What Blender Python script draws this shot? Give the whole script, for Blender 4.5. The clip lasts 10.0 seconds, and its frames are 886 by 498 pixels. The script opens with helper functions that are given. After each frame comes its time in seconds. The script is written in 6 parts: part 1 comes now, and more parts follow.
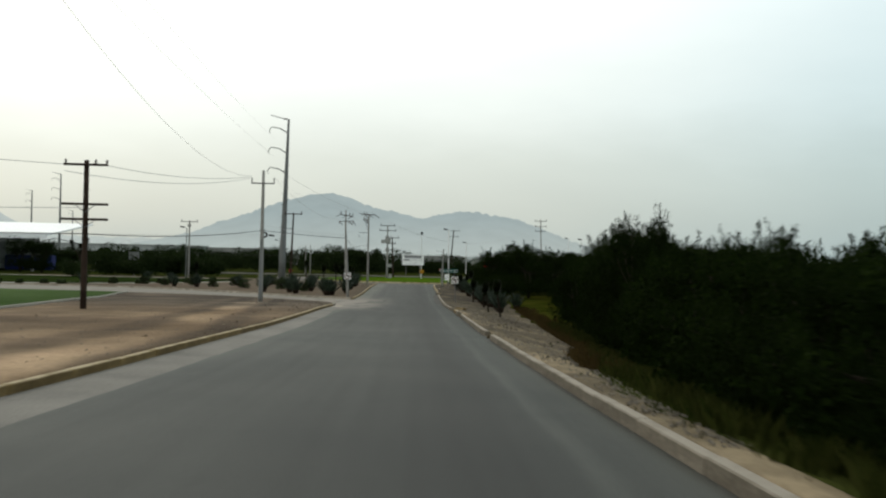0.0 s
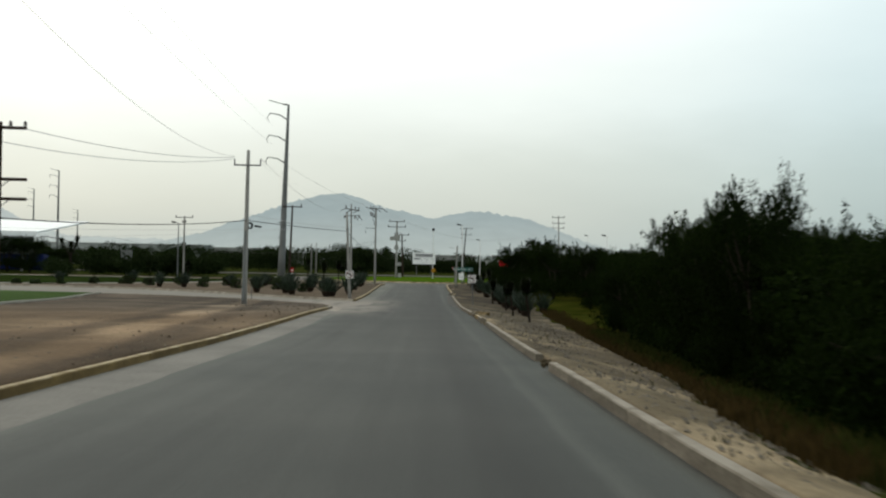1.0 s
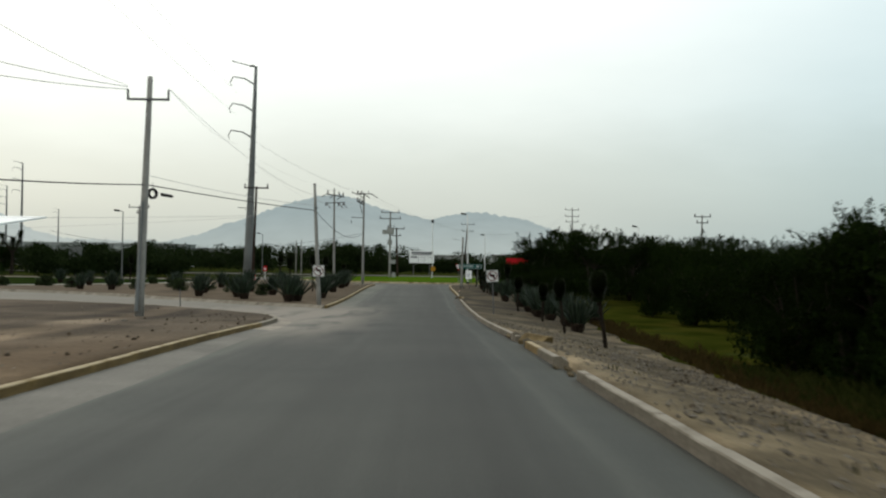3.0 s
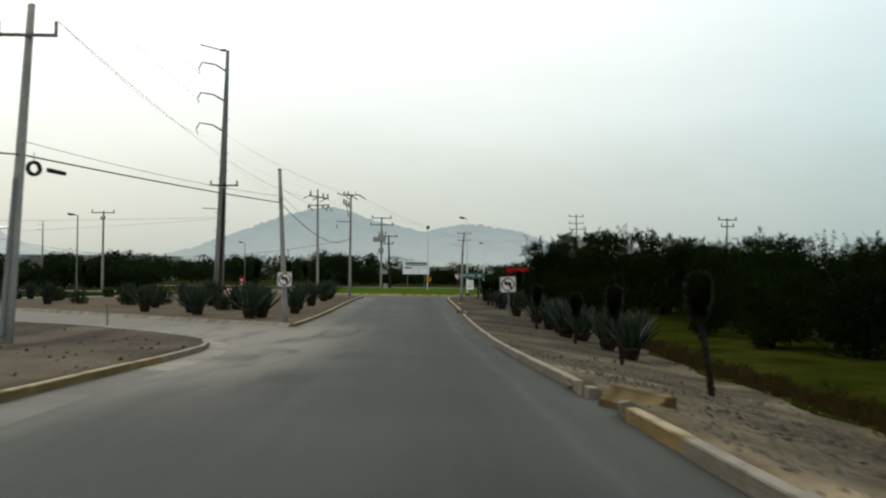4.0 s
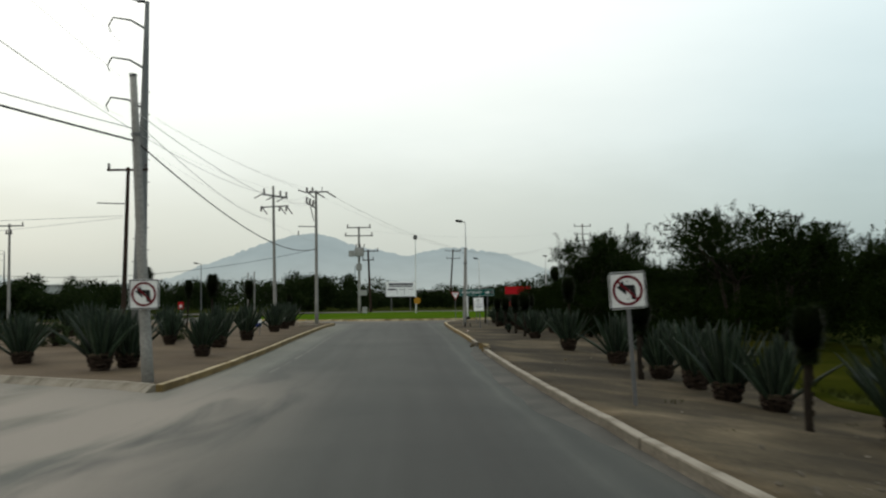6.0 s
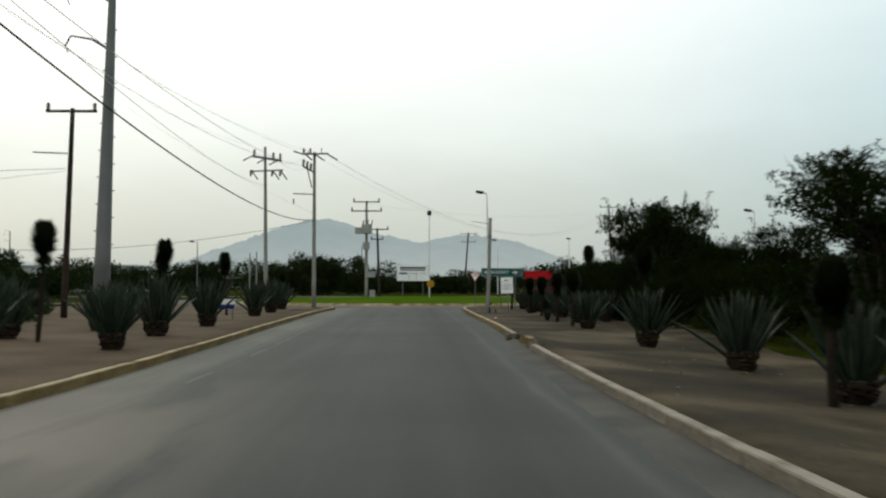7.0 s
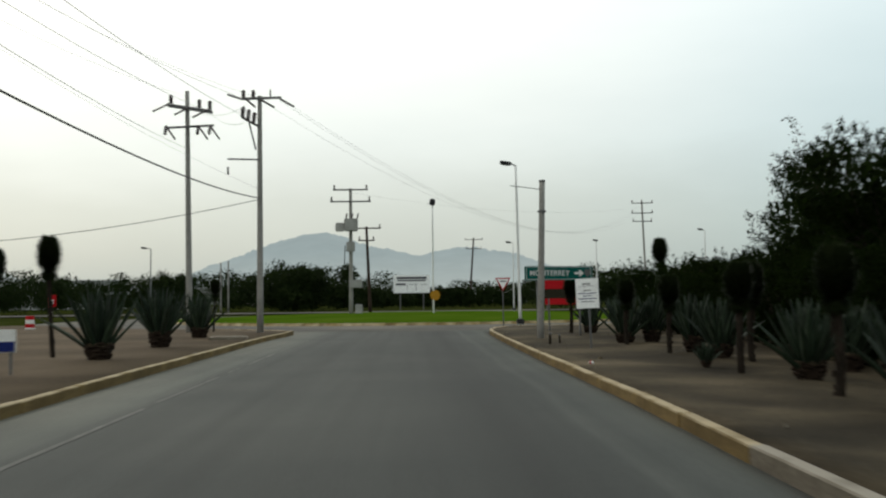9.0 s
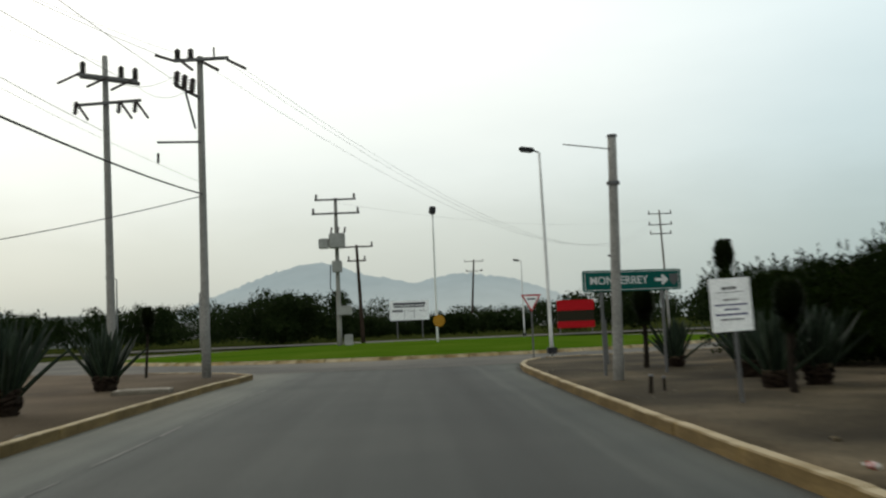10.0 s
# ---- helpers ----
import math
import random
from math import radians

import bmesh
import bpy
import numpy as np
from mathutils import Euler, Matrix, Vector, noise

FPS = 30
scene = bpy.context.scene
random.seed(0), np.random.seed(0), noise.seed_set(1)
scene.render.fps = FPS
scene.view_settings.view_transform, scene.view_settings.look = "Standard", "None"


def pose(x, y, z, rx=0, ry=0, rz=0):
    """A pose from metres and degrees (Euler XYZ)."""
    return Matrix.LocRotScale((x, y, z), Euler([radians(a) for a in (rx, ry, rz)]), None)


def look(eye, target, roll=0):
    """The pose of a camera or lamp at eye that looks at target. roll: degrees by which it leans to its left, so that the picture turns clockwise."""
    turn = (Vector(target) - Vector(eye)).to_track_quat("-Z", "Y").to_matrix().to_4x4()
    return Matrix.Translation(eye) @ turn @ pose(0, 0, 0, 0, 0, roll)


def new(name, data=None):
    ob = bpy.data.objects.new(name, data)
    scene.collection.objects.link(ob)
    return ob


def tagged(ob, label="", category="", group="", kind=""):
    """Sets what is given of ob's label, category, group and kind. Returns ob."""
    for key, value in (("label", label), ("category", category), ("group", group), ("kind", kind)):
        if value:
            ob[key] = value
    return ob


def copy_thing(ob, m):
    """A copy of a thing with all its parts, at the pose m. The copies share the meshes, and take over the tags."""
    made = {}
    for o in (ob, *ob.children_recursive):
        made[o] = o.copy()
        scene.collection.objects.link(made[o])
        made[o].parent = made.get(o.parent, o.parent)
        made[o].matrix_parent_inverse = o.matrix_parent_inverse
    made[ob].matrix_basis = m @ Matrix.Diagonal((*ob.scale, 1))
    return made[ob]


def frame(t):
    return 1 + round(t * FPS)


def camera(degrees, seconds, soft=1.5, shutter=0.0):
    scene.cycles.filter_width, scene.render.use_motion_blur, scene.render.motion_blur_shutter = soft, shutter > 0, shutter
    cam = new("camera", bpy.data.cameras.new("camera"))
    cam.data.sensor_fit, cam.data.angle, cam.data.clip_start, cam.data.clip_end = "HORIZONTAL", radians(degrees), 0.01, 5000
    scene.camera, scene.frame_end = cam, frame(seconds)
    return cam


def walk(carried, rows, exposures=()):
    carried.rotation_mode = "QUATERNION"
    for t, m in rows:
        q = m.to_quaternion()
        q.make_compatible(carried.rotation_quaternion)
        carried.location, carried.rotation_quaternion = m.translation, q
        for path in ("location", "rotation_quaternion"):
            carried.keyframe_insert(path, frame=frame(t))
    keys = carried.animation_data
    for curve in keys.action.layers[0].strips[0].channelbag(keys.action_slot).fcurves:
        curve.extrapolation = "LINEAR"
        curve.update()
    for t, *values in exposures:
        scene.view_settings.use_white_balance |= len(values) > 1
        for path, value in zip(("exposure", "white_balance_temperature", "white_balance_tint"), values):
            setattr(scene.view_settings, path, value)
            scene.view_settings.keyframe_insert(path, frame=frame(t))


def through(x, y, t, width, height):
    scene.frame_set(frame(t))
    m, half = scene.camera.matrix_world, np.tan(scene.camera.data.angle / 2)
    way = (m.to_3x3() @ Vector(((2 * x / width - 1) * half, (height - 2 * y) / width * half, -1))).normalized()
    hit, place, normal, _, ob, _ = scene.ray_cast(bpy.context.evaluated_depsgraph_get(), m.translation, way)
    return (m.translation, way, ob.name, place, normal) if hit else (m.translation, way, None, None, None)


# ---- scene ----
cam = camera(50.0, 10.0, soft=2.2, shutter=0.4)
PATH = [
    (0, (0.002, -0.001, 3.791), (0.059, 1.998, 3.816), 1.2),
    (0.5, (-0.052, 5.183, 3.622), (-0.004, 7.182, 3.65), 1.0),
    (1, (-0.025, 10.427, 3.467), (0.009, 12.427, 3.492), 1.1),
    (1.5, (-0.054, 15.57, 3.293), (-0.036, 17.569, 3.315), 0.8),
    (2, (-0.091, 20.745, 3.155), (-0.085, 22.744, 3.179), 0.8),
    (2.5, (-0.142, 25.977, 2.985), (-0.12, 27.977, 3.01), 0.6),
    (2.7, (-0.159, 28.094, 2.943), (-0.126, 30.094, 2.969), 0.8),
    (3.8, (-0.147, 40.324, 2.604), (-0.096, 42.323, 2.649), 0.7),
    (4, (-0.157, 42.468, 2.556), (-0.106, 44.467, 2.61), 0.6),
    (4.5, (-0.212, 47.819, 2.436), (-0.161, 49.817, 2.511), 0.8),
    (5, (-0.321, 53.044, 2.337), (-0.261, 55.041, 2.427), 0.6),
    (5.2, (-0.376, 55.108, 2.299), (-0.31, 57.105, 2.394), 0.2),
    (6.3, (-0.444, 66.16, 1.972), (-0.359, 68.155, 2.085), -0.9),
    (6.5, (-0.44, 68.136, 1.86), (-0.363, 70.131, 1.979), -1.0),
    (7, (-0.381, 73.228, 1.743), (-0.321, 75.226, 1.821), -0.0),
    (7.5, (-0.415, 78.331, 1.636), (-0.357, 80.329, 1.708), 0.5),
    (8, (-0.405, 83.291, 1.614), (-0.364, 85.289, 1.697), -0.2),
    (8.5, (-0.46, 88.502, 1.633), (-0.419, 90.497, 1.762), -0.5),
    (9, (-0.402, 93.723, 1.682), (-0.339, 95.72, 1.787), -0.7),
    (9.5, (-0.431, 98.971, 1.686), (-0.346, 100.966, 1.793), -1.5),
    (10, (-0.549, 104.106, 1.652), (-0.475, 106.098, 1.813), -2.4),
]
walk(cam, [(t, look(eye, target, roll)) for t, eye, target, roll in PATH], [(0, 0.0), (2.5, 0.0), (4.0, -0.06), (6.5, -0.08), (8.5, -0.1), (10, -0.13)])

# ---- light ----
world = bpy.data.worlds.new("sky")
scene.world = world
world.use_nodes = True


def sky_nodes():
    nt = world.node_tree
    nt.nodes.clear()
    N, L = nt.nodes.new, nt.links.new
    out, bg = N("ShaderNodeOutputWorld"), N("ShaderNodeBackground")
    nishita = N("ShaderNodeTexSky")
    nishita.sky_type, nishita.sun_disc = "NISHITA", False
    nishita.sun_elevation, nishita.sun_rotation = radians(38), radians(-35)
    nishita.dust_density, nishita.air_density = 4.0, 1.0
    co, sep = N("ShaderNodeTexCoord"), N("ShaderNodeSeparateXYZ")
    L(co.outputs["Generated"], sep.inputs[0])
    # cloud deck: pale grey at the skyline, white above
    ramp = N("ShaderNodeValToRGB")
    els = ramp.color_ramp.elements
    els[0].position, els[0].color = 0.0, (0.49, 0.55, 0.52, 1)
    els[1].position, els[1].color = 0.30, (1.05, 1.08, 1.01, 1)
    for p, c in ((0.045, (0.53, 0.585, 0.545, 1)), (0.10, (0.60, 0.655, 0.605, 1)), (0.17, (0.80, 0.86, 0.81, 1))):
        e = els.new(p)
        e.color = c
    cloud = N("ShaderNodeTexNoise")
    cloud.inputs["Scale"].default_value, cloud.inputs["Detail"].default_value, cloud.inputs["Roughness"].default_value = 2.2, 5, 0.55
    stretch = N("ShaderNodeMapping")
    stretch.inputs["Scale"].default_value = (1, 1, 3.2)
    L(co.outputs["Generated"], stretch.inputs[0])
    L(stretch.outputs[0], cloud.inputs["Vector"])
    jitter = N("ShaderNodeMath")
    jitter.operation, jitter.inputs[1].default_value, jitter.inputs[2].default_value = "MULTIPLY_ADD", 0.13, -0.065
    L(cloud.outputs["Fac"], jitter.inputs[0])
    add = N("ShaderNodeMath")
    add.operation = "ADD"
    L(sep.outputs["Z"], add.inputs[0])
    L(jitter.outputs[0], add.inputs[1])
    L(add.outputs[0], ramp.inputs[0])
    # thinner, bluer cloud towards the east
    east = N("ShaderNodeMapRange")
    east.interpolation_type = "SMOOTHSTEP"
    for n, v in zip(("From Min", "From Max", "To Min", "To Max"), (0.05, 0.55, 0.0, 1.0)):
        east.inputs[n].default_value = v
    L(sep.outputs["X"], east.inputs["Value"])
    blue = N("ShaderNodeMix")
    blue.data_type, blue.blend_type = "RGBA", "MULTIPLY"
    blue.inputs["B"].default_value = (0.73, 0.83, 0.89, 1)
    L(east.outputs[0], blue.inputs["Factor"])
    L(ramp.outputs[0], blue.inputs["A"])
    dim = N("ShaderNodeMix")
    dim.data_type, dim.blend_type = "RGBA", "ADD"
    dim.inputs["Factor"].default_value = 0.02
    L(blue.outputs["Result"], dim.inputs["A"])
    L(nishita.outputs[0], dim.inputs["B"])
    L(dim.outputs["Result"], bg.inputs["Color"])
    bg.inputs["Strength"].default_value = 1.0
    L(bg.outputs[0], out.inputs[0])


sky_nodes()
sun = new("sun", bpy.data.lights.new("sun", "SUN"))
sun.data.energy, sun.data.angle, sun.data.color = 0.5, radians(25), (1.0, 0.96, 0.9)
sun.matrix_world = look((-40, 60, 60), (0, 0, 0))
scene.view_settings.exposure = 0.0

# ---- materials ----


def material(name, colours, scale=6.0, fine=80.0, rough=0.9, bump=0.15, metal=0.0, random_tint=0.0, contrast=0.5, detail=6, spec=0.08):
    """Two colours mixed by coarse noise, darkened and roughened by fine noise."""
    m = bpy.data.materials.new(name)
    m.use_nodes = True
    nt = m.node_tree
    N, L = nt.nodes.new, nt.links.new
    b = nt.nodes["Principled BSDF"]
    b.inputs["Roughness"].default_value, b.inputs["Metallic"].default_value = rough, metal
    b.inputs["Specular IOR Level"].default_value = spec
    co = N("ShaderNodeTexCoord")
    n1, n2 = N("ShaderNodeTexNoise"), N("ShaderNodeTexNoise")
    n1.inputs["Scale"].default_value, n1.inputs["Detail"].default_value = scale, detail
    n2.inputs["Scale"].default_value, n2.inputs["Detail"].default_value = fine, 4
    L(co.outputs["Object"], n1.inputs["Vector"])
    L(co.outputs["Object"], n2.inputs["Vector"])
    ramp = N("ShaderNodeValToRGB")
    e = ramp.color_ramp.elements
    e[0].position, e[1].position = 0.5 - contrast / 2, 0.5 + contrast / 2
    e[0].color, e[1].color = (*colours[0], 1), (*colours[1], 1)
    if len(colours) > 2:
        e.new(0.5).color = (*colours[2], 1)
    L(n1.outputs["Fac"], ramp.inputs[0])
    grain = N("ShaderNodeMapRange")
    for k, v in zip(("From Min", "From Max", "To Min", "To Max"), (0.3, 0.7, 0.78, 1.2)):
        grain.inputs[k].default_value = v
    L(n2.outputs["Fac"], grain.inputs["Value"])
    mix = N("ShaderNodeVectorMath")
    mix.operation = "SCALE"
    L(ramp.outputs[0], mix.inputs[0])
    L(grain.outputs[0], mix.inputs["Scale"])
    last = mix.outputs[0]
    if random_tint:
        info, mr, sc = N("ShaderNodeObjectInfo"), N("ShaderNodeMapRange"), N("ShaderNodeVectorMath")
        mr.inputs["To Min"].default_value, mr.inputs["To Max"].default_value = 1 - random_tint, 1 + random_tint
        L(info.outputs["Random"], mr.inputs["Value"])
        sc.operation = "SCALE"
        L(last, sc.inputs[0])
        L(mr.outputs[0], sc.inputs["Scale"])
        last = sc.outputs[0]
    L(last, b.inputs["Base Color"])
    if bump:
        bp = N("ShaderNodeBump")
        bp.inputs["Strength"].default_value, bp.inputs["Distance"].default_value = bump, 0.02
        L(n2.outputs["Fac"], bp.inputs["Height"])
        L(bp.outputs[0], b.inputs["Normal"])
    return m


def leaf_material(name, dark, light, rough=0.6, through=0.25):
    m = bpy.data.materials.new(name)
    m.use_nodes = True
    nt = m.node_tree
    N, L = nt.nodes.new, nt.links.new
    b = nt.nodes["Principled BSDF"]
    b.inputs["Roughness"].default_value = rough
    b.inputs["Specular IOR Level"].default_value = 0.02
    geo, co, ns, mx = N("ShaderNodeNewGeometry"), N("ShaderNodeTexCoord"), N("ShaderNodeTexNoise"), N("ShaderNodeMix")
    info = N("ShaderNodeObjectInfo")
    ns.inputs["Scale"].default_value = 1.3
    L(co.outputs["Object"], ns.inputs["Vector"])
    s1, s2 = N("ShaderNodeMath"), N("ShaderNodeMath")
    s1.operation, s2.operation, s2.use_clamp = "ADD", "MULTIPLY_ADD", True
    L(geo.outputs["Random Per Island"], s1.inputs[0])
    L(ns.outputs["Fac"], s1.inputs[1])
    L(s1.outputs[0], s2.inputs[0])
    s2.inputs[1].default_value, s2.inputs[2].default_value = 0.7, -0.2
    mx.data_type = "RGBA"
    mx.inputs["A"].default_value, mx.inputs["B"].default_value = (*dark, 1), (*light, 1)
    L(s2.outputs[0], mx.inputs["Factor"])
    sc, mr = N("ShaderNodeVectorMath"), N("ShaderNodeMapRange")
    sc.operation = "SCALE"
    mr.inputs["To Min"].default_value, mr.inputs["To Max"].default_value = 0.75, 1.25
    L(info.outputs["Random"], mr.inputs["Value"])
    L(mx.outputs["Result"], sc.inputs[0])
    L(mr.outputs[0], sc.inputs["Scale"])
    L(sc.outputs[0], b.inputs["Base Color"])
    if through:
        tr, ms = N("ShaderNodeBsdfTranslucent"), N("ShaderNodeMixShader")
        L(sc.outputs[0], tr.inputs["Color"])
        ms.inputs[0].default_value = through
        L(b.outputs[0], ms.inputs[1])
        L(tr.outputs[0], ms.inputs[2])
        L(ms.outputs[0], nt.nodes["Material Output"].inputs[0])
    return m


def plain(name, colour, rough=0.6, metal=0.0):
    return material(name, (tuple(c * 0.88 for c in colour), tuple(min(1, c * 1.08) for c in colour)), 3.0, 60.0, rough, 0.05, metal)


def asphalt_material():
    """Worn grey asphalt: darker wheel tracks along the lane, dusty edges, stains, aggregate."""
    m = material("asphalt", ((0.039, 0.0425, 0.040), (0.061, 0.0635, 0.058)), 0.3, 45.0, 0.85, 0.3, contrast=0.5, spec=0.25)
    nt = m.node_tree
    N, L = nt.nodes.new, nt.links.new
    b = nt.nodes["Principled BSDF"]
    old = b.inputs["Base Color"].links[0].from_socket
    co, sep = N("ShaderNodeTexCoord"), N("ShaderNodeSeparateXYZ")
    L(co.outputs["Object"], sep.inputs[0])
    wob = N("ShaderNodeTexNoise")
    wob.inputs["Scale"].default_value, wob.inputs["Detail"].default_value = 0.25, 3
    L(co.outputs["Object"], wob.inputs["Vector"])
    wx = N("ShaderNodeMath")
    wx.operation, wx.inputs[1].default_value = "MULTIPLY_ADD", 0.4
    L(wob.outputs["Fac"], wx.inputs[0])
    L(sep.outputs["X"], wx.inputs[2])
    ramp = N("ShaderNodeValToRGB")
    mr = N("ShaderNodeMapRange")
    mr.inputs["From Min"].default_value, mr.inputs["From Max"].default_value = -5.4, 4.6
    L(wx.outputs[0], mr.inputs["Value"])
    L(mr.outputs[0], ramp.inputs[0])
    e = ramp.color_ramp.elements
    e[0].position, e[0].color = 0.0, (2.35, 2.15, 1.88, 1)
    e[1].position, e[1].color = 1.0, (2.4, 2.2, 1.95, 1)
    for p, v in ((0.135, 2.0), (0.16, 1.4), (0.21, 1.12), (0.30, 1.0), (0.40, 1.0), (0.50, 0.92), (0.56, 0.78), (0.62, 0.66), (0.66, 0.80), (0.69, 1.0), (0.702, 1.5), (0.725, 1.15), (0.76, 1.55), (0.79, 2.1)):
        e.new(p).color = (v * 0.985 + 0.015 * v * v, v * 0.99, v * (1.0 - 0.035 * v), 1)
    streak = N("ShaderNodeTexNoise")
    mp = N("ShaderNodeMapping")
    mp.inputs["Scale"].default_value = (3.0, 0.06, 1.0)
    L(co.outputs["Object"], mp.inputs[0])
    L(mp.outputs[0], streak.inputs["Vector"])
    streak.inputs["Scale"].default_value, streak.inputs["Detail"].default_value = 1.0, 5
    sm = N("ShaderNodeMapRange")
    for k, v in zip(("From Min", "From Max", "To Min", "To Max"), (0.3, 0.7, 0.88, 1.14)):
        sm.inputs[k].default_value = v
    L(streak.outputs["Fac"], sm.inputs["Value"])
    m1, m2 = N("ShaderNodeVectorMath"), N("ShaderNodeVectorMath")
    m1.operation, m2.operation = "MULTIPLY", "SCALE"
    L(old, m1.inputs[0])
    L(ramp.outputs[0], m1.inputs[1])
    L(m1.outputs[0], m2.inputs[0])
    L(sm.outputs[0], m2.inputs["Scale"])
    # surface brightness stepped along y: up to 26 m, down from 28, up from 74
    y_gain = N("ShaderNodeMapRange")
    for k, v in zip(("From Min", "From Max", "To Min", "To Max"), (28.0, 58.0, 1.0, 0.70)):
        y_gain.inputs[k].default_value = v
    L(sep.outputs["Y"], y_gain.inputs["Value"])
    m3 = N("ShaderNodeVectorMath")
    m3.operation = "SCALE"
    L(m2.outputs[0], m3.inputs[0])
    L(y_gain.outputs[0], m3.inputs["Scale"])
    y_gain2 = N("ShaderNodeMapRange")
    y_gain2.interpolation_type = "SMOOTHSTEP"
    for k, v in zip(("From Min", "From Max", "To Min", "To Max"), (74.0, 90.0, 1.0, 1.2)):
        y_gain2.inputs[k].default_value = v
    L(sep.outputs["Y"], y_gain2.inputs["Value"])
    y_gain3 = N("ShaderNodeMapRange")
    for k, v in zip(("From Min", "From Max", "To Min", "To Max"), (5.0, 26.0, 0.74, 1.0)):
        y_gain3.inputs[k].default_value = v
    L(sep.outputs["Y"], y_gain3.inputs["Value"])
    m5, m4 = N("ShaderNodeVectorMath"), N("ShaderNodeVectorMath")
    m5.operation = m4.operation = "SCALE"
    L(m3.outputs[0], m5.inputs[0])
    L(y_gain3.outputs[0], m5.inputs["Scale"])
    L(m5.outputs[0], m4.inputs[0])
    L(y_gain2.outputs[0], m4.inputs["Scale"])
    # earth dragged out of the side road by turning wheels

    def span(socket, a0, a1):
        r = N("ShaderNodeMapRange")
        r.interpolation_type = "SMOOTHSTEP"
        r.inputs["From Min"].default_value, r.inputs["From Max"].default_value = a0, a1
        L(socket, r.inputs["Value"])
        return r.outputs[0]

    def times(p, q):
        r = N("ShaderNodeMath")
        r.operation = "MULTIPLY"
        L(p, r.inputs[0])
        L(q, r.inputs[1])
        return r.outputs[0]

    swirl, sm2 = N("ShaderNodeTexNoise"), N("ShaderNodeMapping")
    sm2.inputs["Rotation"].default_value, sm2.inputs["Scale"].default_value = (0, 0, radians(-35)), (0.9, 0.16, 1)
    L(co.outputs["Object"], sm2.inputs[0])
    L(sm2.outputs[0], swirl.inputs["Vector"])
    swirl.inputs["Scale"].default_value, swirl.inputs["Detail"].default_value, swirl.inputs["Distortion"].default_value = 1.0, 5, 0.5
    mask = times(times(span(sep.outputs["Y"], 50, 64), span(sep.outputs["Y"], 92, 78)), times(span(sep.outputs["X"], -1.2, -4.4), span(swirl.outputs["Fac"], 0.26, 0.54)))
    both = N("ShaderNodeMath")
    both.operation, both.inputs[1].default_value = "MAXIMUM", 0.0
    L(mask, both.inputs[0])
    side = N("ShaderNodeMath")
    side.operation, side.inputs[1].default_value = "MULTIPLY", 0.5
    L(span(sep.outputs["X"], -7.5, -13.0), side.inputs[0])
    L(side.outputs[0], both.inputs[1])
    mask = both.outputs[0]
    dust = N("ShaderNodeMix")
    dust.data_type = "RGBA"
    dust.inputs["B"].default_value = (0.185, 0.163, 0.138, 1)
    L(mask, dust.inputs["Factor"])
    L(m4.outputs[0], dust.inputs["A"])
    L(dust.outputs["Result"], b.inputs["Base Color"])
    return m


def sandy_start(m, y0, y1, gain0, gain1):
    """Paler soil along the first stretch, darker garden soil further on."""
    nt = m.node_tree
    N, L = nt.nodes.new, nt.links.new
    b = nt.nodes["Principled BSDF"]
    old = b.inputs["Base Color"].links[0].from_socket
    co, sep, mr, sc = N("ShaderNodeTexCoord"), N("ShaderNodeSeparateXYZ"), N("ShaderNodeMapRange"), N("ShaderNodeVectorMath")
    L(co.outputs["Object"], sep.inputs[0])
    for k, v in zip(("From Min", "From Max", "To Min", "To Max"), (y0, y1, gain0, gain1)):
        mr.inputs[k].default_value = v
    L(sep.outputs["Y"], mr.inputs["Value"])
    sc.operation = "SCALE"
    L(old, sc.inputs[0])
    L(mr.outputs[0], sc.inputs["Scale"])
    L(sc.outputs[0], b.inputs["Base Color"])
    return m


def patchy(m, scale, low, high):
    """Broad blotches of paler sand and darker soil."""
    nt = m.node_tree
    N, L = nt.nodes.new, nt.links.new
    b = nt.nodes["Principled BSDF"]
    old = b.inputs["Base Color"].links[0].from_socket
    co, ns, mr, sc = N("ShaderNodeTexCoord"), N("ShaderNodeTexNoise"), N("ShaderNodeMapRange"), N("ShaderNodeVectorMath")
    L(co.outputs["Object"], ns.inputs["Vector"])
    ns.inputs["Scale"].default_value, ns.inputs["Detail"].default_value, ns.inputs["Distortion"].default_value = scale, 7, 0.8
    for k, v in zip(("From Min", "From Max", "To Min", "To Max"), (0.36, 0.66, low, high)):
        mr.inputs[k].default_value = v
    L(ns.outputs["Fac"], mr.inputs["Value"])
    sc.operation = "SCALE"
    L(old, sc.inputs[0])
    L(mr.outputs[0], sc.inputs["Scale"])
    L(sc.outputs[0], b.inputs["Base Color"])
    return m


